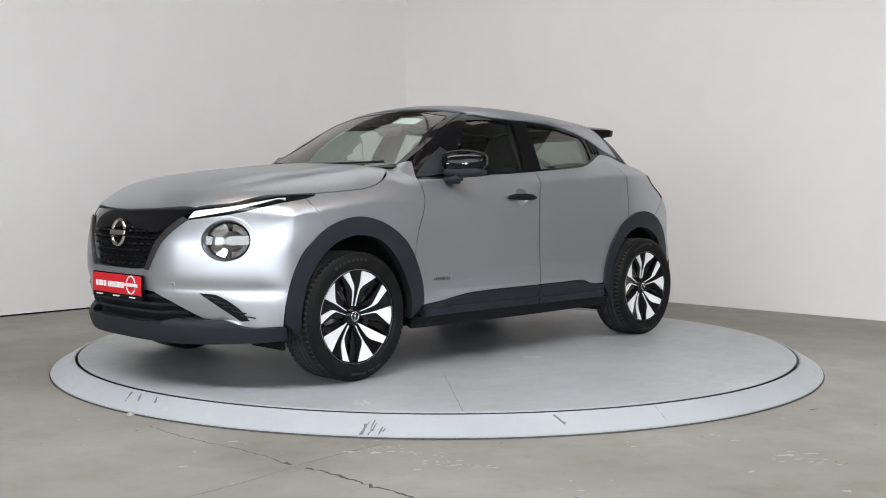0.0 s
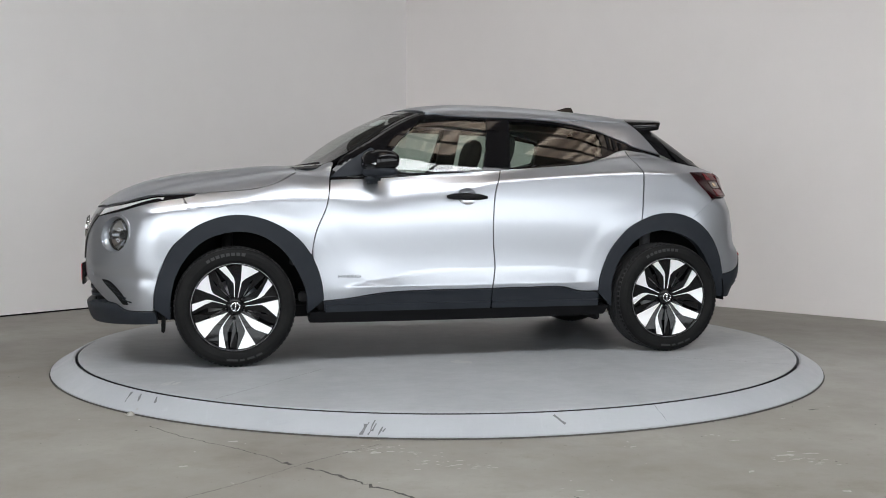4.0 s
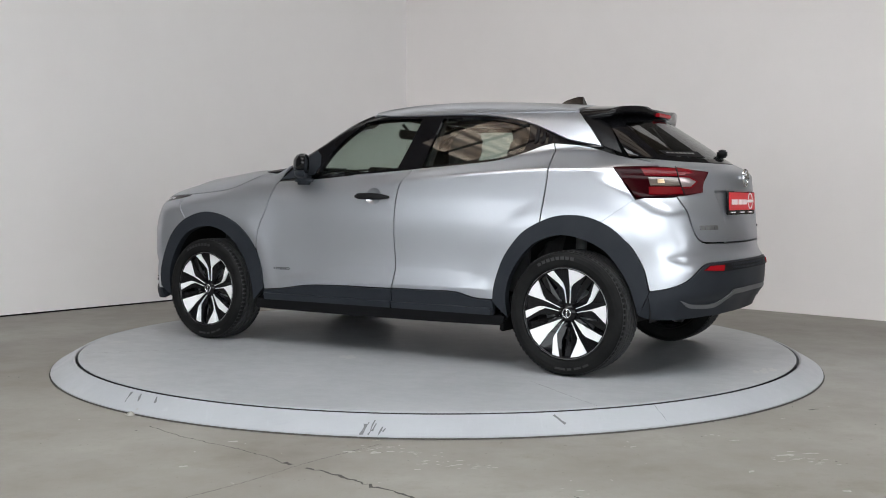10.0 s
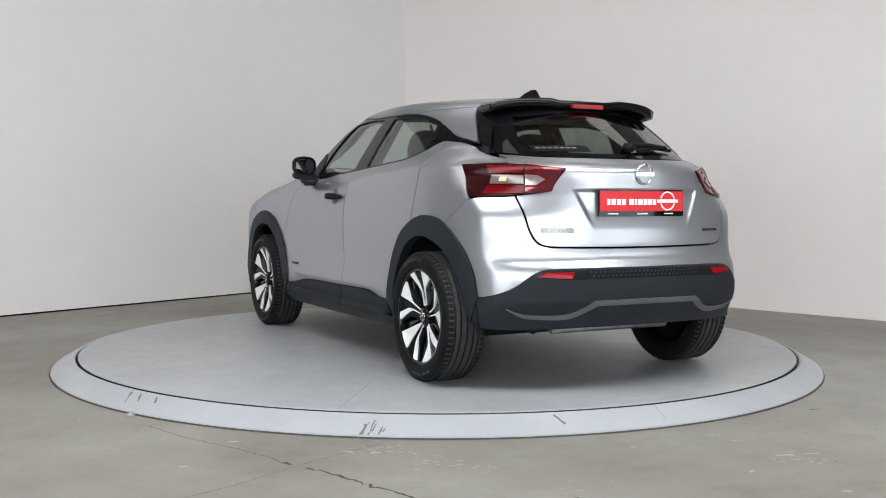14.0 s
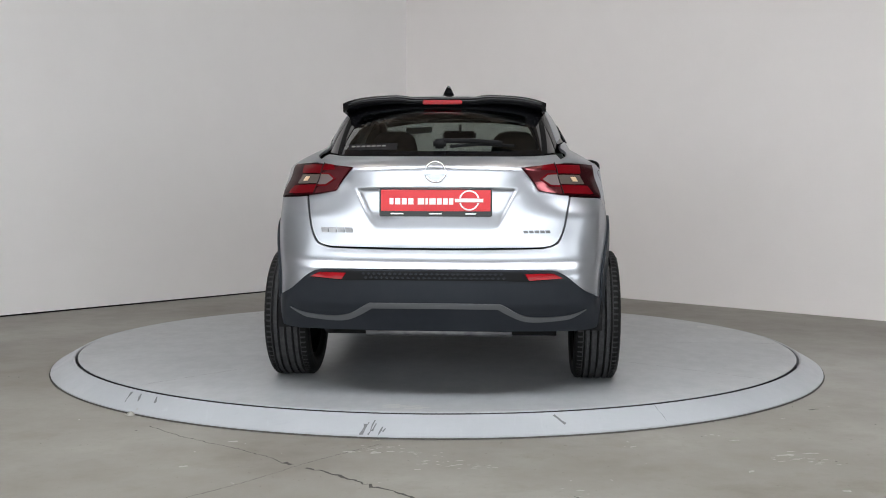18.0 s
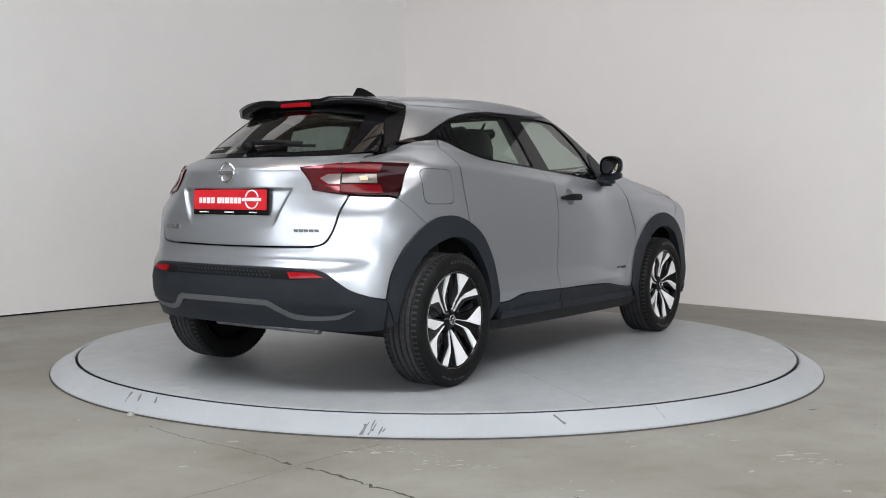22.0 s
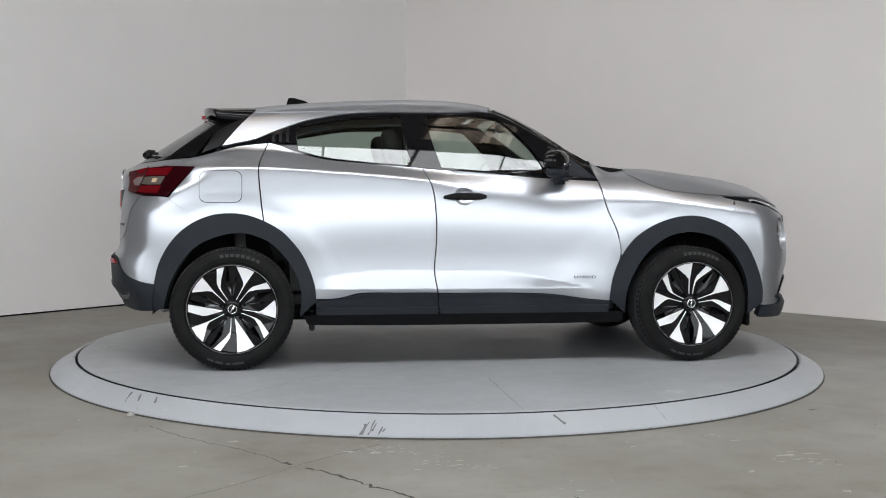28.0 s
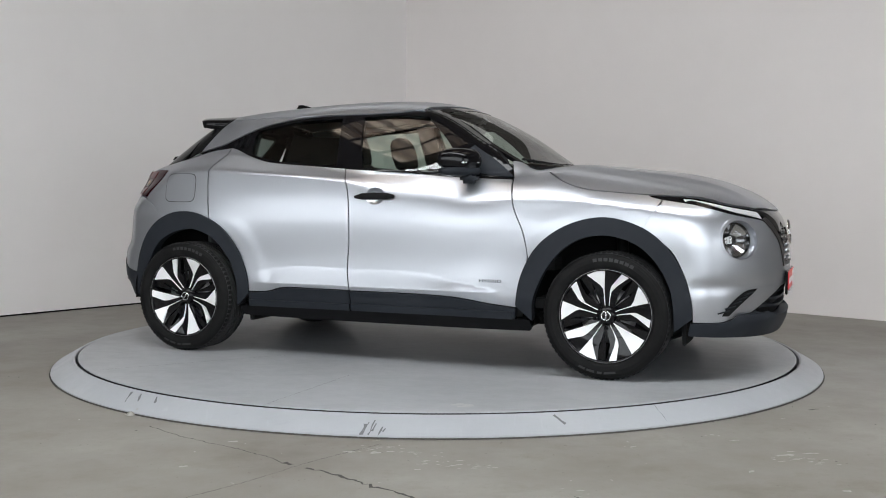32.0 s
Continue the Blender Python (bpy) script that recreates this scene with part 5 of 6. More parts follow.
        pink = w([(-1.895, 0.622, 1.110, 1), (-1.912, 0.52, 1.098), (-1.922, 0.415, 1.085, 1), (-1.935, 0.465, 1.03), (-1.948, 0.495, 0.980, 1), (-1.905, 0.628, 0.966, 1)])
        panel("lamp_panel", "Q", pink, mat("pale_pink_lens", (0.15, 0.030, 0.036), 0.12, 0.6), tl, "pale pink inner lens", off=0.008, thick=0.004)
        panel("red_strip", "Q", w([(-1.895, 0.622, 1.110, 1), (-1.912, 0.535, 1.100, 1), (-1.916, 0.515, 1.080, 1), (-1.895, 0.622, 1.078, 1)]), LAMP_RED, tl, "red light strip", off=0.0095, thick=0.004)
        panel("red_outline", "Q", w([(-1.895, 0.622, 1.066, 1), (-1.912, 0.552, 1.064, 1), (-1.925, 0.500, 1.036, 1), (-1.915, 0.560, 1.000, 1), (-1.90, 0.624, 0.998, 1)]), LAMP_RED, tl, "", off=0.0105, thick=0.004, gap=0.012)
        panel("reversing_lens", "Q", w([(-1.895, 0.620, 1.058, 1), (-1.91, 0.556, 1.056, 1), (-1.92, 0.516, 1.035, 1), (-1.914, 0.562, 1.008, 1), (-1.90, 0.622, 1.006, 1)]), mat("clear_lens_white", (0.24, 0.20, 0.20), 0.16, 0.4), tl, "clear reversing lens", off=0.012, thick=0.004, gap=0.012)
        panel("red_strip", "Q", w(side_at((-1.645, 1.107, 1)) + [(-1.78, 0.70, 1.107), (-1.893, 0.628, 1.106, 1), (-1.893, 0.628, 1.066, 1)] + side_at((-1.675, 1.066, 1))), LAMP_RED, tl, "red light strip", off=0.009, thick=0.004)
        panel("red_strip", "Q", w(side_at((-1.705, 1.004, 1)) + [(-1.80, 0.70, 1.006), (-1.905, 0.634, 1.006, 1), (-1.905, 0.634, 0.970, 1), (-1.80, 0.71, 0.966)] + side_at((-1.72, 0.966, 1))), LAMP_RED, tl, "red light strip", off=0.009, thick=0.004)
        ww = panel("indicator_lens", "Q", w([(-1.745, 0.735, 1.058, 1), (-1.86, 0.655, 1.058, 1), (-1.893, 0.630, 1.057, 1), (-1.90, 0.634, 1.014, 1), (-1.86, 0.66, 1.013, 1), (-1.752, 0.745, 1.012, 1)]), mat("clear_grey_lens", (0.12, 0.10, 0.09), 0.2, 0.2), tl, "clear indicator lens", off=0.010, thick=0.004, gap=0.014)
        panel("bulb", "Q", w([(-1.785, 0.705, 1.046, 1), (-1.82, 0.685, 1.046, 1), (-1.82, 0.69, 1.024, 1), (-1.785, 0.712, 1.024, 1)]), AMBER, ww, "pale amber bulb", off=0.013, thick=0.003)
        panel("lamp_split", "Q", w([(-1.894, 0.627, 1.112, 1), (-1.895, 0.623, 1.112, 1), (-1.905, 0.629, 0.962, 1), (-1.904, 0.633, 0.962, 1)]), MATT, tl, "", off=0.0135, thick=0.003, gap=0.012)
    # spoiler
    bm = bmesh.new()
    ys = np.linspace(-1, 1, 33)
    rows = []
    for k in ys:
        y = 0.535 * k
        x0 = -1.205 + 0.02 * k * k
        x1 = -1.525 + 0.10 * abs(k) ** 2.2
        rowt, rowb = [], []
        for i in range(9):
            t = i / 8
            x = x0 + (x1 - x0) * t
            yy = y * (0.93 + 0.06 * t)
            z0 = float(ROOFLINE(x0)) - 0.18 * y * y + 0.005 - 0.02 * abs(k) ** 8
            z1 = 1.474 - 0.035 * abs(k) ** 6 - 0.012 * (1 - step(abs(k), 0.30, 0.42))
            z = float(z0 + (z1 - z0) * t ** 1.2)
            th = 0.042 + 0.03 * (1 - t)
            rowt.append(bm.verts.new((x, yy, z)))
            rowb.append(bm.verts.new((x + 0.012, yy, z - th)))
        rows.append((rowt, rowb))
    for (a, b), (c, d) in zip(rows, rows[1:]):
        for i in range(8):
            bm.faces.new((a[i], a[i + 1], c[i + 1], c[i]))
            bm.faces.new((b[i], d[i], d[i + 1], b[i + 1]))
        bm.faces.new((a[8], b[8], d[8], c[8]))
    for a, b in (rows[0], rows[-1]):
        for i in range(8):
            bm.faces.new((a[i], a[i + 1], b[i + 1], b[i]))
    bmesh.ops.recalc_face_normals(bm, faces=bm.faces)
    sp = part("spoiler", bm, GLOSS, tg, "gloss black roof spoiler", True)
    bm = bmesh.new()
    box(bm, (-1.537, -0.10, 1.424), (-1.508, 0.10, 1.446), 0.004)
    part("brake_light", bm, RED_LENS, sp, "red high brake light")
    # wiper
    wp = new("rear_wiper")
    wp.parent = tg
    tagged(wp, "black rear wiper resting on the glass")
    def on_glass(y, z, lift):
        p, nr = onto("B", np.array([(y, z)]))
        return Vector(p[0] + nr[0] * lift)
    bm = bmesh.new()
    tube(bm, [on_glass(0.0 - 0.02, 1.195, 0.03), on_glass(-0.16, 1.20, 0.026), on_glass(-0.30, 1.196, 0.02)], 0.012, 8)
    part("wiper_arm", bm, MATT, wp, "", True)
    bm = bmesh.new()
    tube(bm, [on_glass(-0.06, 1.183, 0.012), on_glass(-0.2, 1.197, 0.012), on_glass(-0.36, 1.192, 0.012)], 0.008, 6)
    part("wiper_blade", bm, MATT, wp, "", True)
    bm = bmesh.new()
    c = on_glass(-0.01, 1.192, 0.016)
    box(bm, c - Vector((0.03, 0.03, 0.022)), c + Vector((0.02, 0.03, 0.022)), 0.01)
    part("wiper_pivot", bm, MATT, wp, "", True)
    # badges and plate
    round_badge(tg, Vector((-2.010, 0, 1.068)), Matrix.Rotation(math.radians(-90), 4, "Z") @ Matrix.Rotation(math.radians(90), 4, "X"), 0.052, "round chrome badge with a plain bar")
    plate(tg, "rear_plate", Matrix.Translation((-1.996, 0, 0.927)) @ Matrix.Rotation(math.radians(-90), 4, "Z") @ Matrix.Rotation(math.radians(88), 4, "X"))
    for y0, n, w_, z0, h, m_ in ((0.545, 4, 0.034, 0.783, 0.024, STEEL), (-0.412, 5, 0.020, 0.784, 0.013, BADGE)):
        for k in range(n):
            y = y0 - k * (w_ + 0.006)
            panel("badge_bar", "B", [(y, z0, 1), (y - w_, z0, 1), (y - w_ + 0.004, z0 + h, 1), (y + 0.004, z0 + h, 1)], m_, tg, "", off=0.005, thick=0.005)
    # aerial
    bm = bmesh.new()
    prof = [(-0.86, 1.526), (-0.91, 1.556), (-0.95, 1.567), (-0.975, 1.574), (-1.010, 1.574), (-1.014, 1.565), (-1.03, 1.505), (-0.87, 1.505)]
    for i, half_w in enumerate((0.006,)):
        A = [bm.verts.new((x, 0.004 + 0.028 * max(0, (1.58 - z)) / 0.06, z)) for x, z in prof]
        B = [bm.verts.new((x, -0.004 - 0.028 * max(0, (1.58 - z)) / 0.06, z)) for x, z in prof]
        bm.faces.new(A)
        bm.faces.new(B[::-1])
        for k in range(len(prof)):
            bm.faces.new((A[k], B[k], B[(k + 1) % len(prof)], A[(k + 1) % len(prof)]))
    bmesh.ops.recalc_face_normals(bm, faces=bm.faces)
    part("aerial", bm, GLOSS, car, "black shark-fin aerial")
    # exhaust beam and floor underneath
    bm = bmesh.new()
    tube(bm, [(-1.74, -0.36, 0.292), (-1.74, 0.36, 0.292)], 0.026, 12)
    part("rear_beam", bm, STEEL, car, "dull steel beam under the bumper", True)
    bm = bmesh.new()
    tube(bm, [(-1.60, 0.52, 0.33), (-1.76, 0.52, 0.325), (-1.84, 0.53, 0.31)], 0.024, 12)
    part("exhaust_pipe", bm, MATT, car, "", True)


def build_details(car):
    # doors: handles, model writing, mirrors
    for s in (1, -1):
        h = new("door_handle")
        h.parent = car
        tagged(h, "black pull handle over a silver cup")
        p, nr = onto("S", np.array([(0.09, 0.957), (-0.03, 0.957), (-0.15, 0.957)]))
        bm = bmesh.new()
        pts = [Vector((x, (p[1][1] + d) * s, z)) for x, d, z in ((0.095, 0.012, 0.956), (0.06, 0.030, 0.957), (-0.02, 0.036, 0.957), (-0.10, 0.032, 0.955), (-0.15, 0.014, 0.952))]
        rings = []
        for i, q in enumerate(pts):
            w_, t_ = (0.009, 0.018, 0.021, 0.018, 0.008)[i], (0.010, 0.009, 0.009, 0.010, 0.012)[i]
            rings.append([bm.verts.new(q + Vector((0, t_ * math.cos(a) * s, w_ * math.sin(a)))) for a in [2 * math.pi * k / 12 for k in range(12)]])
        for A, B in zip(rings, rings[1:]):
            for k in range(12):
                bm.faces.new((A[k], A[(k + 1) % 12], B[(k + 1) % 12], B[k]))
        bm.faces.new(rings[0])
        bm.faces.new(rings[-1])
        bmesh.ops.recalc_face_normals(bm, faces=bm.faces)
        part("grip", bm, MATT, h, "satin black grip", True)
        bm = bmesh.new()
        n = 28
        rows = []
        for rr, dep in ((1.0, 0.0), (0.93, -0.004), (0.75, -0.012), (0.45, -0.018), (0.02, -0.019)):
            q = np.array([(-0.03 + 0.059 * rr * math.cos(2 * math.pi * k / n), 0.957 + 0.051 * rr * math.sin(2 * math.pi * k / n)) for k in range(n)])
            pp, nn = onto("S", q)
            rows.append([bm.verts.new(Vector((a + b * dep) * (1, s, 1))) for a, b in zip(pp, nn)])
        for A, B in zip(rows, rows[1:]):
            for k in range(n):
                bm.faces.new((A[k], A[(k + 1) % n], B[(k + 1) % n], B[k]))
        bmesh.ops.recalc_face_normals(bm, faces=bm.faces)
        part("handle_cup", bm, PAINT, h, "silver cup behind the handle", True)
        writing(car, "HYBRID", s)
        mirror(car, s)
    # fuel flap, right side
    q = []
    for cx, cz, a0 in ((-1.305, 1.055, 0), (-1.455, 1.055, 90), (-1.455, 0.955, 180), (-1.305, 0.955, 270)):
        for k in range(4):
            a = math.radians(a0 + 30 * k)
            q.append((cx + 0.038 * math.cos(a), cz + 0.035 * math.sin(a)))
    outer = [(x + 0.003 * (1 if x > -1.38 else -1), z + 0.003 * (1 if z > 1.0 else -1)) for x, z in q]
    panel("fuel_flap_gap", "S", outer, MATT, car, "", off=0.0006, thick=0.001, flip=True)
    panel("fuel_flap", "S", q, PAINT, car, "rounded silver fuel flap", off=0.0018, thick=0.002, flip=True)
    # mud flaps and underside
    bm = bmesh.new()
    box(bm, (-1.52, -0.62, 0.24), (1.80, 0.62, 0.34), 0.03)
    box(bm, (-1.84, -0.50, 0.30), (-1.50, 0.50, 0.36), 0.02)
    box(bm, (-0.85, -0.78, 0.235), (0.88, 0.78, 0.30), 0.02)
    part("underbody", bm, MATT, car, "matt black underbody")
    for s in (1, -1):
        for x, w_, z0, z1 in ((1.71, 0.02, 0.19, 0.36), (-0.885, 0.03, 0.20, 0.32)):
            bm = bmesh.new()
            box(bm, (x - w_ / 2, s * 0.66 - 0.14, z0), (x + w_ / 2, s * 0.66 + 0.14, z1), 0.006)
            part("mud_flap", bm, MATT, car, "black rubber flap before the wheel")
        for x in (1.318, -1.318):
            bm = bmesh.new()
            tube(bm, [(x + 0.05, s * 0.60, 0.34), (x + 0.03, s * 0.62, 0.74)], 0.032, 10)
            part("suspension_strut", bm, STEEL if x < 0 else RUBBER, car, "", True)
            bm = bmesh.new()
            tube(bm, [(x, s * 0.30, 0.30), (x, s * 0.72, 0.33)], 0.035, 10)
            part("axle_arm", bm, MATT, car, "", True)
    # front wipers
    for y0, y1 in ((0.52, -0.08), (-0.10, -0.58)):
        wpts = []
        for k in range(5):
            y = y0 + (y1 - y0) * k / 4
            p, nr = onto("T", np.array([(0.90 - 0.36 * y * y - 0.004 * k, y)]))
            wpts.append(Vector(p[0] + nr[0] * 0.006) - Vector((0, 0, 0.008)))
        bm = bmesh.new()
        tube(bm, wpts, 0.006, 6)
        part("wiper_blade", bm, MATT, car, "black windscreen wiper", True)
    # pale strip inside the windscreen top
    panel("pale_screen_strip", "F", [(0.20, 1.458, 1), (0.38, 1.444, 1), (0.385, 1.405, 1), (0.205, 1.420, 1)], mat("pale_strip_tone", (0.75, 0.80, 0.82), 0.4), car, "pale strip inside the windscreen top", off=-0.012, thick=0.002)
    # dark dealer sticker in the rear window
    ds = panel("rear_sticker", "B", [(0.20, 1.215, 1), (0.46, 1.215, 1), (0.452, 1.185, 1), (0.20, 1.182, 1)], MATT, car, "small dark sticker with white marks in the rear window", off=-0.003, thick=0.001)
    for k in range(7):
        y = 0.44 - 0.027 * k
        panel("print_bar", "B", [(y, 1.205, 1), (y - 0.02, 1.205, 1), (y - 0.02, 1.198, 1), (y, 1.198, 1)], STEEL, ds, "", off=-0.001, thick=0.001)


def writing(car, text, s):
    """Raised letters on the front door."""
    cu = bpy.data.curves.new("letters", "FONT")
    cu.body, cu.size, cu.extrude, cu.align_x = text, 0.024, 0.0012, "CENTER"
    tmp = bpy.data.objects.new("letters", cu)
    scene.collection.objects.link(tmp)
    me = bpy.data.meshes.new_from_object(tmp.evaluated_get(bpy.context.evaluated_depsgraph_get()))
    bpy.data.objects.remove(tmp)
    p, nr = onto("S", np.array([(0.675, 0.50)]))
    c = Vector(p[0] + nr[0] * 0.003)
    x = Vector((-1.0, 0, 0)) if s > 0 else Vector((1.0, 0, 0))
    z = Vector((nr[0][0], nr[0][1] * s, nr[0][2]))
    y = z.cross(x).normalized()
    x = y.cross(z).normalized()
    M = Matrix((( x.x * 1.6, y.x, z.x, c.x), (x.y * 1.6, y.y, z.y, c.y * s), (x.z * 1.6, y.z, z.z, c.z - 0.012), (0, 0, 0, 1)))
    me.transform(M)
    finish("door_lettering", me, BADGE, car, "small dark raised door lettering")


def mirror(car, s):
    m = new("door_mirror")
    m.parent = car
    tagged(m, "gloss black door mirror")
    n = 24

    def loop(bm, x, ry, rz, z0, e=0.66):
        """One section of the shell, its outer end swept back."""
        row = []
        for k in range(n):
            a = 2 * math.pi * k / n
            c_, s_ = math.cos(a), math.sin(a)
            v = ry * math.copysign(abs(c_) ** e, c_)
            row.append(bm.verts.new((x - 0.55 * v - (1.5 * v * v if v > 0 else 0), s * (0.868 + v), z0 + rz * math.copysign(abs(s_) ** e, s_) * (1 - 1.2 * max(0, v)))))
        return row

    def shell(name, rows_, material, label, cap):
        bm = bmesh.new()
        rows = [loop(bm, *r) for r in rows_]
        for A, B in zip(rows, rows[1:]):
            for k in range(n):
                bm.faces.new((A[k], A[(k + 1) % n], B[(k + 1) % n], B[k]))
        bm.faces.new(rows[-1])
        if cap:
            bm.faces.new(rows[0][::-1])
        bmesh.ops.recalc_face_normals(bm, faces=bm.faces)
        part(name, bm, material, m, label, True)
    shell("housing", ((0.474, 0.086, 0.048, 1.158), (0.470, 0.094, 0.056, 1.158), (0.476, 0.101, 0.062, 1.160), (0.505, 0.103, 0.064, 1.161), (0.535, 0.095, 0.058, 1.159), (0.558, 0.072, 0.042, 1.154), (0.568, 0.03, 0.018, 1.150)), GLOSS, "gloss black mirror shell", False)
    shell("mirror_underside", ((0.480, 0.088, 0.022, 1.094), (0.476, 0.096, 0.028, 1.094), (0.505, 0.098, 0.030, 1.095), (0.535, 0.090, 0.026, 1.096), (0.556, 0.060, 0.016, 1.100)), CLAD, "matt black lower mirror shell", True)
    bm = bmesh.new()
    bm.faces.new(loop(bm, 0.477, 0.087, 0.049, 1.158))
    bmesh.ops.recalc_face_normals(bm, faces=bm.faces)
    part("mirror_glass", bm, MIRROR, m, "mirror glass")
    bm = bmesh.new()
    box(bm, (0.49, -0.06, 1.028), (0.575, 0.06, 1.085), 0.018)
    for v in bm.verts:
        v.co.y = v.co.y * (1.1 - (1.085 - v.co.z) * 5) + 0.812
        v.co.y *= s
    if s < 0:
        bmesh.ops.reverse_faces(bm, faces=bm.faces)
    part("mirror_foot", bm, CLAD, m, "black plastic mirror foot", True)
    bm = bmesh.new()
    box(bm, (0.0, -0.055, 1.136), (0.026, 0.055, 1.148), 0.005)
    for v in bm.verts:
        v.co.x += 0.548 - 0.55 * v.co.y - 3.0 * v.co.y ** 2
        v.co.y = (v.co.y + 0.868) * s
    part("indicator", bm, SILVER, m, "pale indicator strip")


# ---- wheels ----
TYRE_R, RIM_R = 0.336, 0.246


def wheel_meshes(s):
    """Meshes of one wheel, its middle at the origin and its outer face towards s * y; built once for each side."""
    out = []

    def add(name, bm, material, label="", smooth=True, kind=""):
        for v in bm.verts:
            v.co.y *= s
        bmesh.ops.recalc_face_normals(bm, faces=bm.faces)
        me = bpy.data.meshes.new(name)
        bm.to_mesh(me)
        bm.free()
        me.materials.append(material)
        for p in me.polygons:
            p.use_smooth = smooth
        out.append((name, me, label, kind))

    # tyre: outer face at y = +0.115
    bm = bmesh.new()
    half = [(0.247, 0.098), (0.252, 0.108), (0.262, 0.113), (0.285, 0.1165), (0.305, 0.114), (0.318, 0.108), (0.327, 0.099), (0.332, 0.090)]
    tread = []
    for y in (0.066, 0.036, 0.0, -0.036, -0.066):
        tread += [(TYRE_R - 0.0015 * (abs(y) > 0.05), y + 0.006), (TYRE_R - 0.010, y + 0.0045), (TYRE_R - 0.010, y - 0.0045), (TYRE_R - 0.0015 * (abs(y) > 0.05), y - 0.006)]
    prof = half + tread + [(r, -y) for r, y in reversed(half)] + [(0.235, -0.09), (0.235, 0.09)]
    lathe(bm, prof, 96, close=True)
    add("tyre", bm, RUBBER, "black road tyre with straight grooves", False)
    tyre = out[-1][1]
    tyre.materials.append(TREAD)
    for p in tyre.polygons:
        if math.hypot(p.center.x, p.center.z) > 0.3275 and abs(p.center.y) < 0.1:
            p.material_index = 1
    # shoulder blocks of the tread
    bm = bmesh.new()
    for k in range(72):
        a = 2 * math.pi * k / 72
        for sg in (1, -1):
            q = []
            for r, y in ((0.3345, 0.0755), (0.3345, 0.091), (0.3290, 0.101)):
                q.append((r + 0.0012, sg * y))
            for da, db in ((-0.028, 0.028),):
                A = [bm.verts.new((r * math.cos(a + da), y, r * math.sin(a + da))) for r, y in q]
                B = [bm.verts.new((r * math.cos(a + db), y, r * math.sin(a + db))) for r, y in q]
                for i in range(2):
                    bm.faces.new((A[i], A[i + 1], B[i + 1], B[i]))
                C = [bm.verts.new((r * math.cos(a + da), y, r * math.sin(a + da))) for r, y in ((0.326, sg * 0.0755), (0.321, sg * 0.097))]
                bm.faces.new((A[0], A[1], C[1], C[0]))
    add("tread_pattern", bm, RUBBER, "", False, "stuff")
    # raised marks on the side wall
    bm = bmesh.new()
    for a0, a1, r0, r1 in ((62, 66, 0.288, 0.305), (67.5, 71.5, 0.288, 0.305), (73, 77, 0.288, 0.305), (78.5, 82.5, 0.288, 0.305), (84, 88, 0.288, 0.305), (89.5, 93.5, 0.288, 0.305), (95, 99, 0.288, 0.305), (100.5, 104.5, 0.288, 0.305),
                           (245, 252, 0.290, 0.302), (254, 262, 0.290, 0.302), (265, 270, 0.290, 0.302), (272, 284, 0.290, 0.302)):
        q = [(r * math.cos(math.radians(a)), 0.1172 - 0.05 * max(0, r - 0.30), r * math.sin(math.radians(a))) for a, r in ((a0, r0), (a1, r0), (a1, r1), (a0, r1))]
        bm.faces.new([bm.verts.new(p) for p in q])
    add("side_wall_print", bm, mat("worn_rubber_marks", (0.012, 0.012, 0.013), 0.40), "", False, "stuff")
    # rim barrel and dish
    bm = bmesh.new()
    lathe(bm, [(0.2465, 0.101), (0.244, 0.105), (0.238, 0.104), (0.234, 0.092), (0.228, 0.05), (0.222, -0.03), (0.222, -0.09)], 72)
    add("rim", bm, GLOSS, "gloss black alloy rim")
    bm = bmesh.new()
    lathe(bm, [(0.2452, 0.1040), (0.2440, 0.1057), (0.2428, 0.1055)], 72)
    add("rim_edge", bm, STEEL, "thin dull rim edge")
    bm = bmesh.new()
    lathe(bm, [(0.225, -0.01), (0.16, 0.0), (0.10, 0.005), (0.0001, 0.008)], 48)
    add("brake_cover", bm, MATT, "dark recess behind the spokes")
    bm = bmesh.new()
    lathe(bm, [(0.15, 0.012), (0.15, 0.022), (0.055, 0.024), (0.05, 0.012)], 48)
    add("brake_disc", bm, STEEL, "steel brake disc")

    def place(r, deg, h):
        a = math.radians(deg)
        return (r * RIM_R * math.cos(a), h, r * RIM_R * math.sin(a))

    def dish(r):
        return 0.062 + 0.038 * r ** 1.6

    # spoke, relative angles as seen from outside on the right-hand side (mirrored on the left)
    wedge = [(28, 0.955), (16, 0.965), (4, 0.965), (6.5, 0.62), (8.0, 0.42), (10, 0.22), (13, 0.22), (10.0, 0.42), (9.5, 0.58), (14.0, 0.67)]
    slim = [(-27.5, 0.955), (-18, 0.962), (-8, 0.67), (-6.0, 0.56), (-6.5, 0.40), (-9, 0.22), (-12, 0.22), (-8.5, 0.40), (-9, 0.53), (-17, 0.68)]
    back = [(30, 0.97), (-32, 0.97), (-24, 0.62), (-30, 0.30), (-36, 0.16), (36, 0.16), (30, 0.34), (26, 0.66)]

    for k in range(5):
        base = 72 * k
        for name, poly, lift, depth, m_, lab in (("spoke", back, -0.006, 0.030, GLOSS, "gloss black spoke"), ("spoke_face", wedge, 0.004, 0.012, SILVER, "machined bright spoke face"), ("spoke_face", slim, 0.004, 0.012, SILVER, "machined bright spoke face")):
            bm = bmesh.new()
            pts = []
            for i in range(len(poly)):
                (a0, r0), (a1, r1) = poly[i], poly[(i + 1) % len(poly)]
                for t in (0, 0.5) if name == "spoke" else (0,):
                    pts.append((a0 + (a1 - a0) * t, r0 + (r1 - r0) * t))
            A = [bm.verts.new(place(r, base + a, dish(r) + lift)) for a, r in pts]
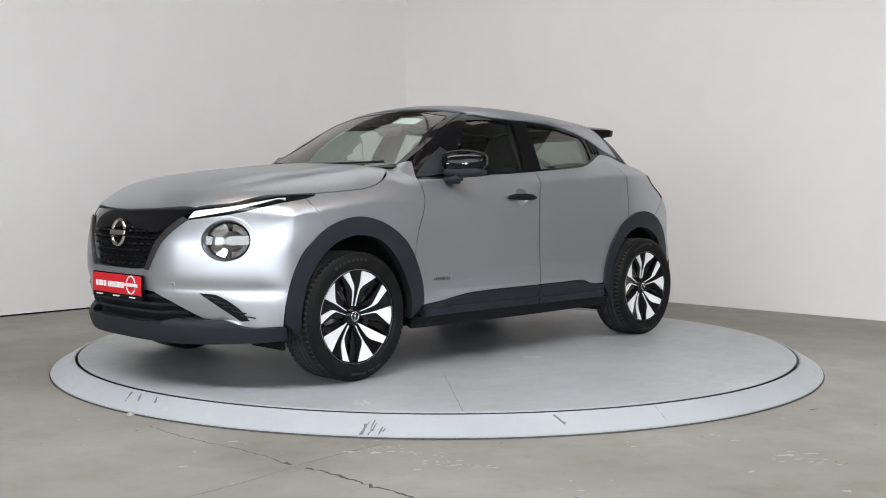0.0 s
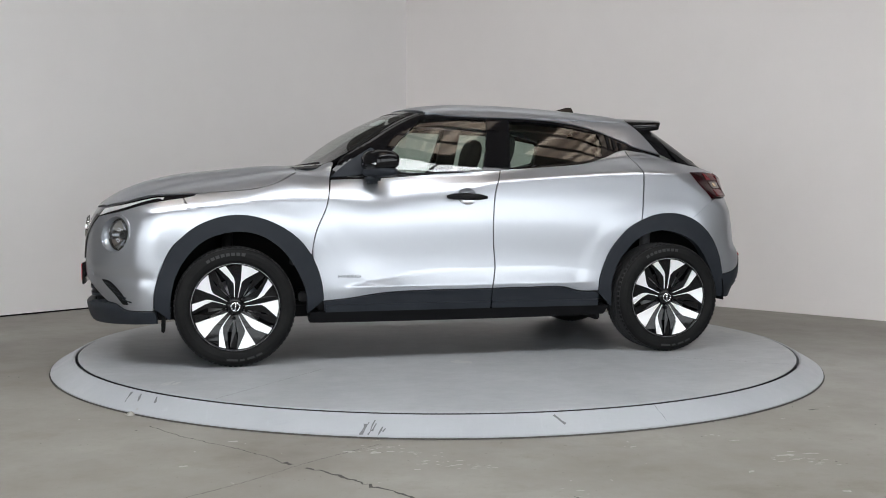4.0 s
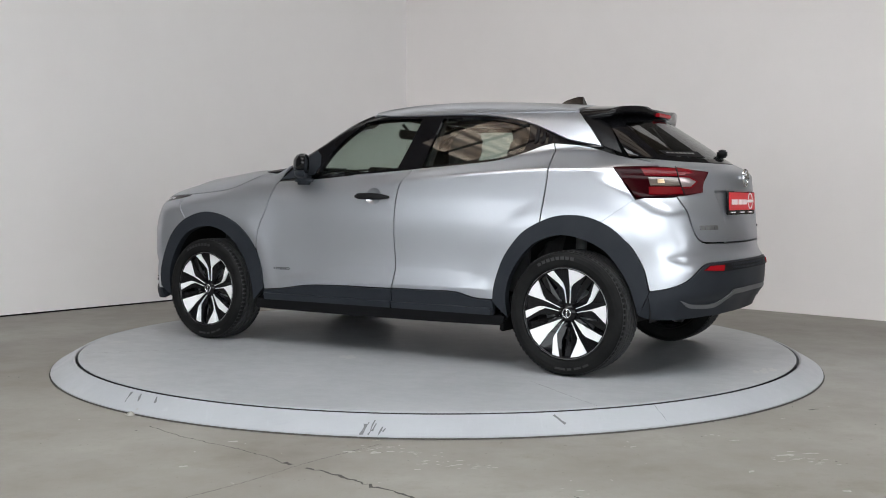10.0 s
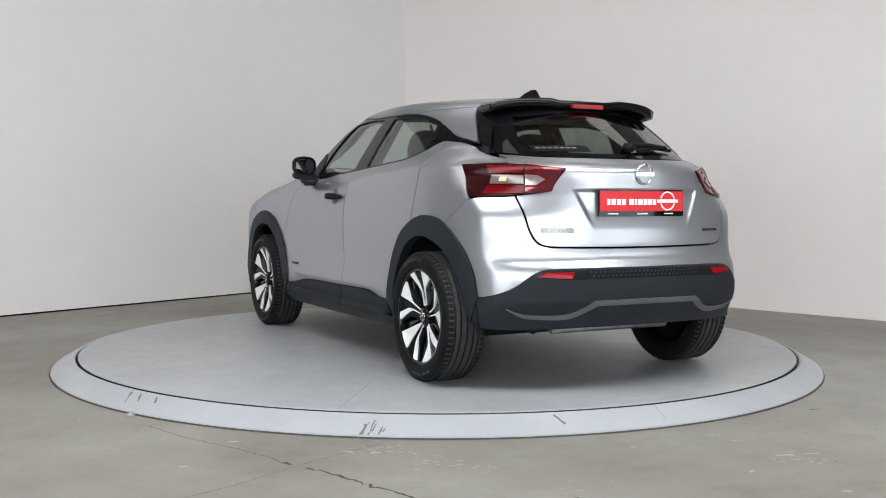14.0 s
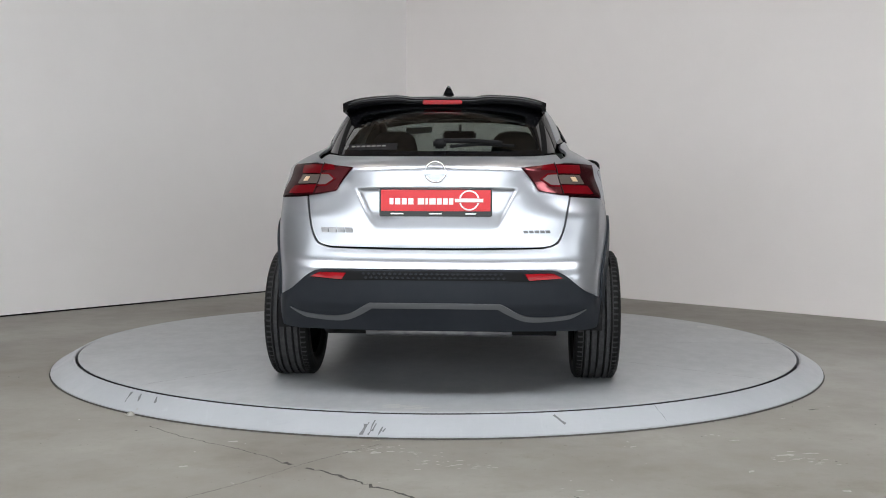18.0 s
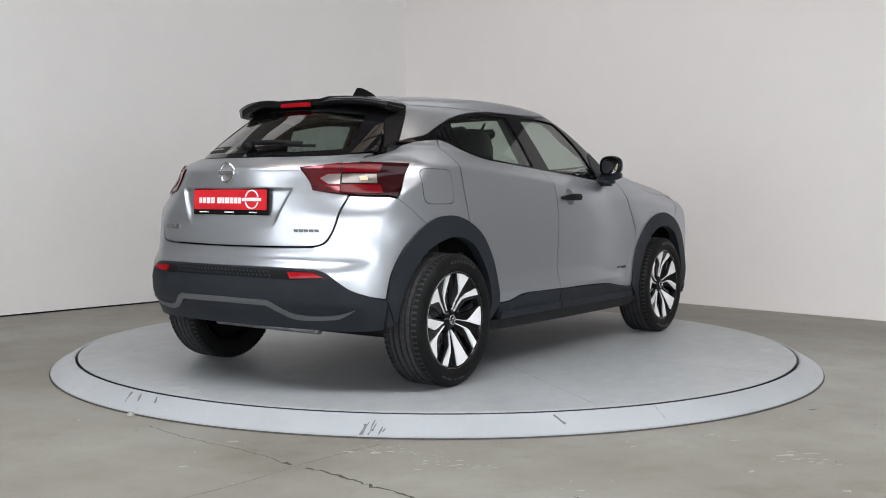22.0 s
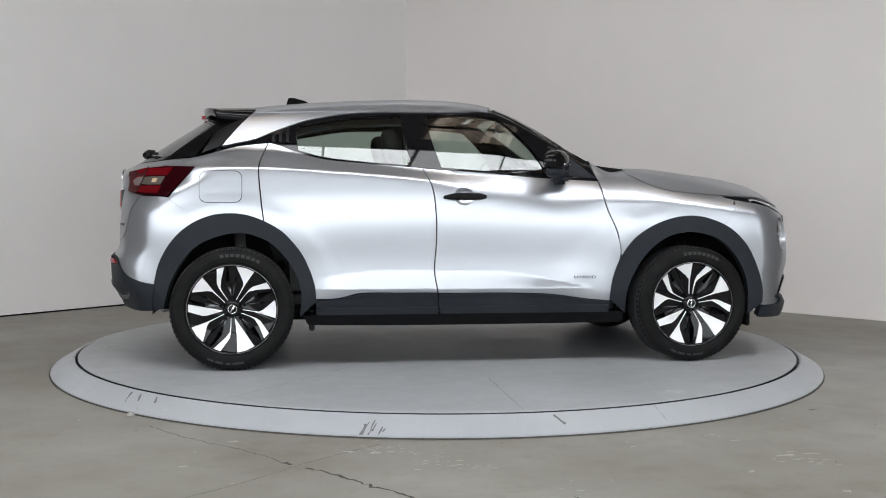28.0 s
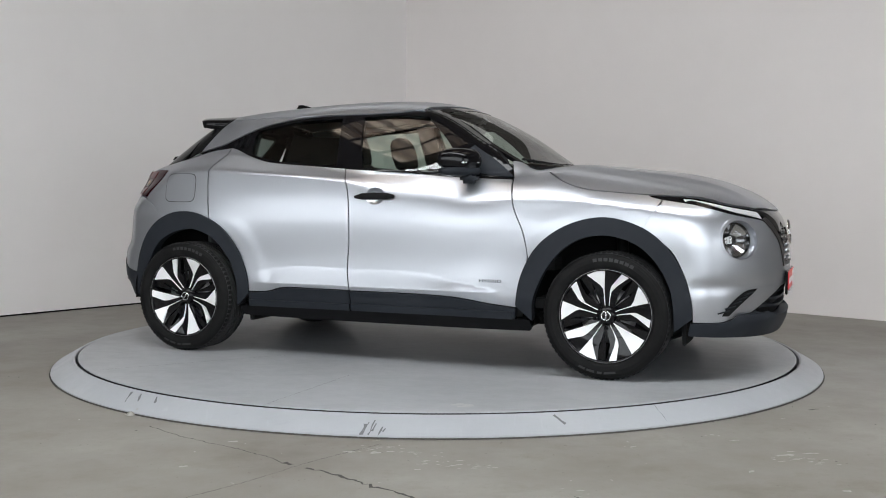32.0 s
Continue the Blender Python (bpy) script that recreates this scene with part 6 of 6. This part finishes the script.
            B = [bm.verts.new(place(r, base + a, dish(r) + lift - depth)) for a, r in pts]
            f = bm.faces.new(A)
            for i in range(len(pts)):
                j = (i + 1) % len(pts)
                bm.faces.new((A[i], B[i], B[j], A[j]))
            bmesh.ops.triangulate(bm, faces=[f])
            add(name, bm, m_, lab, False)
        # sunken black vanes either side
        bm = bmesh.new()
        for a0, a1 in ((-33, -45),):
            q = [place(0.95, base + a0, dish(0.95) - 0.02), place(0.25, base + a0 - 2, dish(0.25) - 0.005), place(0.55, base + (a0 + a1) / 2 - 3, dish(0.55) - 0.002), place(0.95, base + a1, dish(0.95) - 0.02)]
            bm.faces.new([bm.verts.new(p) for p in q])
        add("vane", bm, GLOSS, "", False)
    bm = bmesh.new()
    lathe(bm, [(0.050, 0.055), (0.048, 0.074), (0.036, 0.078), (0.032, 0.082), (0.0001, 0.084)], 36)
    add("hub_cap", bm, GLOSS, "black hub cap with a pale ring")
    bm = bmesh.new()
    lathe(bm, [(0.026, 0.0835), (0.026, 0.0855), (0.021, 0.0855), (0.021, 0.0835)], 32)
    box(bm, (-0.027, 0.0835, -0.004), (0.027, 0.0855, 0.004))
    add("hub_mark", bm, CHROME, "")
    for k in range(5):
        bm = bmesh.new()
        a = math.radians(72 * k + 36)
        c = Vector((0.066 * math.cos(a), 0.070, 0.066 * math.sin(a)))
        bmesh.ops.create_cone(bm, segments=6, radius1=0.010, radius2=0.008, depth=0.02, cap_ends=True, matrix=Matrix.Translation(c) @ Matrix.Rotation(-math.pi / 2, 4, "X"))
        add("wheel_nut", bm, SATIN, "", False)
    return out


def build_wheels(car):
    sides = {1: wheel_meshes(1), -1: wheel_meshes(-1)}
    # phase: the angle of the first spoke, seen from outside; on the left side the picture is mirrored
    for name, x, s, phase in (("wheel", 1.318, 1, 95), ("wheel", -1.318, 1, 90), ("wheel", 1.318, -1, 87), ("wheel", -1.318, -1, 56)):
        w = new(name)
        w.parent = car
        tagged(w, "black tyre on a two-tone five-spoke alloy wheel")
        w.matrix_local = Matrix.Translation((x, s * 0.790, TYRE_R)) @ Matrix.Rotation(-math.radians(phase), 4, "Y")
        kids = {}
        for nm, me, lab, kind in sides[s]:
            ob = new(nm, me)
            ob.parent = w
            if nm == "side_wall_print":
                ob.matrix_local = Matrix.Rotation(math.radians(phase + (4 if s > 0 else 2)), 4, "Y") @ Matrix.Rotation(0.0, 4, "Y")
            tagged(ob, lab, kind=kind)


# ---- cabin ----
def seat(car, x, y, name="front_seat", bench=0.0):
    st = new(name)
    st.parent = car
    tagged(st, "dark fabric car seat with a headrest")
    w = 0.25 if not bench else bench
    bm = bmesh.new()
    box(bm, (x - 0.26, y - w, 0.42), (x + 0.26, y + w, 0.58), 0.05)
    part("cushion", bm, SEAT, st, "", True)
    lean = Matrix.Translation((x - 0.24, y, 0.54)) @ Matrix.Rotation(math.radians(-16), 4, "Y")
    if bench:
        bm = bmesh.new()
        box(bm, (-0.06, -w * 0.96, 0.0), (0.06, w * 0.96, 0.52), 0.05, lean)
        part("backrest", bm, SEAT, st, "", True)
    else:
        bm = bmesh.new()
        loft(bm, [(0.0, 0.22, 0.06), (0.05, 0.25, 0.08), (0.3, 0.25, 0.075), (0.45, 0.235, 0.065), (0.56, 0.195, 0.055), (0.62, 0.14, 0.045), (0.635, 0.10, 0.03)], lean)
        part("backrest", bm, SEAT, st, "", True)
    for yy in ((0.0,) if not bench else (-0.38, 0.0, 0.38)):
        bm = bmesh.new()
        z0, h = (0.615, 0.235) if not bench else (0.52, 0.13)
        loft(bm, [(z0, 0.09, 0.035), (z0 + 0.15 * h, 0.13, 0.050), (z0 + 0.5 * h, 0.142, 0.058), (z0 + 0.8 * h, 0.128, 0.052), (z0 + 0.95 * h, 0.095, 0.036), (z0 + h, 0.05, 0.018)], Matrix.Translation((0, yy, 0)) @ lean)
        part("headrest", bm, SEAT, st, "", True)


def loft(bm, levels, m, n=20):
    """Rounded sections (height, half width, half depth) stacked into a cushion."""
    rows = []
    for z, hw, hd in levels:
        row = []
        for k in range(n):
            c_, s_ = math.cos(2 * math.pi * k / n), math.sin(2 * math.pi * k / n)
            row.append(bm.verts.new(m @ Vector((hd * math.copysign(abs(c_) ** 0.6, c_), hw * math.copysign(abs(s_) ** 0.6, s_), z))))
        rows.append(row)
    for A, B in zip(rows, rows[1:]):
        for k in range(n):
            bm.faces.new((A[k], A[(k + 1) % n], B[(k + 1) % n], B[k]))
    bm.faces.new(rows[0][::-1])
    bm.faces.new(rows[-1])
    bmesh.ops.recalc_face_normals(bm, faces=bm.faces)


def build_cabin(car):
    bm = bmesh.new()
    box(bm, (-1.6, -0.70, 0.34), (0.95, 0.70, 0.40), 0.01)
    part("cabin_floor", bm, TRIM, car, "dark cabin floor")
    for y in (0.37, -0.37):
        seat(car, 0.05, y)
    seat(car, -0.78, 0.0, "rear_bench", 0.62)
    # dashboard
    bm = bmesh.new()
    prof = [(0.98, 0.98), (0.88, 1.075), (0.70, 1.085), (0.55, 1.05), (0.50, 0.98), (0.56, 0.80), (0.60, 0.55), (0.98, 0.55)]
    prism(bm, prof, -0.66, 0.66, lambda u, v, h: (u, h, v))
    bmesh.ops.recalc_face_normals(bm, faces=bm.faces)
    part("dashboard", bm, TRIM, car, "dark moulded dashboard")
    bm = bmesh.new()
    box(bm, (0.50, -0.14, 1.03), (0.53, 0.14, 1.16), 0.012)
    part("screen", bm, GLOSS, car, "black centre touchscreen", True)
    # steering wheel on the right-hand side
    sw = new("steering_wheel")
    sw.parent = car
    sw.matrix_local = Matrix.Translation((0.40, -0.37, 0.98)) @ Matrix.Rotation(math.radians(-24 + 90), 4, "Y")
    tagged(sw, "dark steering wheel")
    bm = bmesh.new()
    pts = [(0.18 * math.cos(2 * math.pi * k / 32), 0.18 * math.sin(2 * math.pi * k / 32), 0) for k in range(33)]
    tube(bm, pts, 0.016, 8)
    part("wheel_rim", bm, TRIM, sw, "", True)
    bm = bmesh.new()
    for a in (0, 120, 240):
        box(bm, (0.0, -0.018, -0.01), (0.18, 0.018, 0.01), 0.004, Matrix.Rotation(math.radians(a), 4, "Z"))
    box(bm, (-0.06, -0.06, -0.02), (0.06, 0.06, 0.02), 0.015)
    part("spoke_frame", bm, TRIM, sw, "", True)
    # inside mirror
    bm = bmesh.new()
    box(bm, (0.27, -0.115, 1.345), (0.30, 0.115, 1.41), 0.018)
    tube(bm, [(0.285, 0, 1.40), (0.33, 0, 1.45)], 0.01, 8)
    part("inside_mirror", bm, TRIM, car, "dark interior mirror", True)
    # pillars and door cards seen through the glass
    for s in (1, -1):
        bm = bmesh.new()
        prism(bm, [(0.85, 1.06), (0.85, 0.42), (-1.0, 0.42), (-1.05, 1.14), (-0.5, 1.10), (0.3, 1.05)], 0.70 * s, 0.73 * s, lambda u, v, h: (u, h, v))
        bmesh.ops.recalc_face_normals(bm, faces=bm.faces)
        part("door_card", bm, TRIM, car, "dark inner door card")
        for q in ([(-0.20, 1.10, 0.745), (-0.34, 1.10, 0.745), (-0.36, 1.44, 0.555), (-0.24, 1.44, 0.555)], [(-0.96, 1.20, 0.66), (-1.45, 1.18, 0.57), (-1.30, 1.40, 0.47), (-0.97, 1.38, 0.57)]):
            bm = bmesh.new()
            A = [bm.verts.new((x, (y - 0.01) * s, z)) for x, z, y in q]
            B = [bm.verts.new((x, (y - 0.045) * s, z)) for x, z, y in q]
            bm.faces.new(A)
            bm.faces.new(B[::-1])
            for i in range(4):
                bm.faces.new((A[i], B[i], B[(i + 1) % 4], A[(i + 1) % 4]))
            bmesh.ops.recalc_face_normals(bm, faces=bm.faces)
            part("pillar_trim", bm, TRIM, car, "dark inner pillar trim")
    bm = bmesh.new()
    box(bm, (-1.75, -0.5, 1.08), (-1.12, 0.5, 1.10), 0.006)
    part("parcel_shelf", bm, TRIM, car, "dark parcel shelf")
    for y in (0.37, -0.37):
        bm = bmesh.new()
        box(bm, (0.02, y - 0.16, 1.475), (0.17, y + 0.16, 1.49), 0.006, Matrix.Translation((0, 0, -0.015)))
        part("sun_visor", bm, LINER, car, "pale folded sun visor")


# ---- build ----
OFFSET = Matrix.Translation((0.0355, -0.1244, DISC_Z))
build_room()
turntable = build_stage()
car = new("car")
tagged(car, "silver compact crossover car with black plastic trim, parked on the turntable", "car")
tailgate = build_shell(car)
build_front(car)
build_rear(car, tailgate)
build_details(car)
build_wheels(car)
build_cabin(car)
build_marks(turntable)

# seconds and the stage's turn in degrees
TURN = [(0, 225.0), (1, 217.5), (2, 209.85), (3, 201.95), (4.5, 190.25), (6, 178.6), (7, 170.85), (8, 163.4), (9, 155.5), (10, 147.8), (11, 140.35), (12, 132.7), (13, 124.95), (14, 117.2),
        (15.5, 105.45), (17, 93.7), (18, 86.0), (19, 78.2), (20, 70.4), (21, 62.55), (22, 54.7), (23, 46.9), (24, 39.1), (25, 31.5), (26.5, 19.95), (28, 8.4), (29, 0.7), (30, -7.05), (31, -14.65), (32, -22.2)]


def motions():
    walk(turntable, [(t, pose(0, 0, 0, 0, 0, a)) for t, a in TURN])
    walk(car, [(t, pose(0, 0, 0, 0, 0, a) @ OFFSET) for t, a in TURN])


motions()
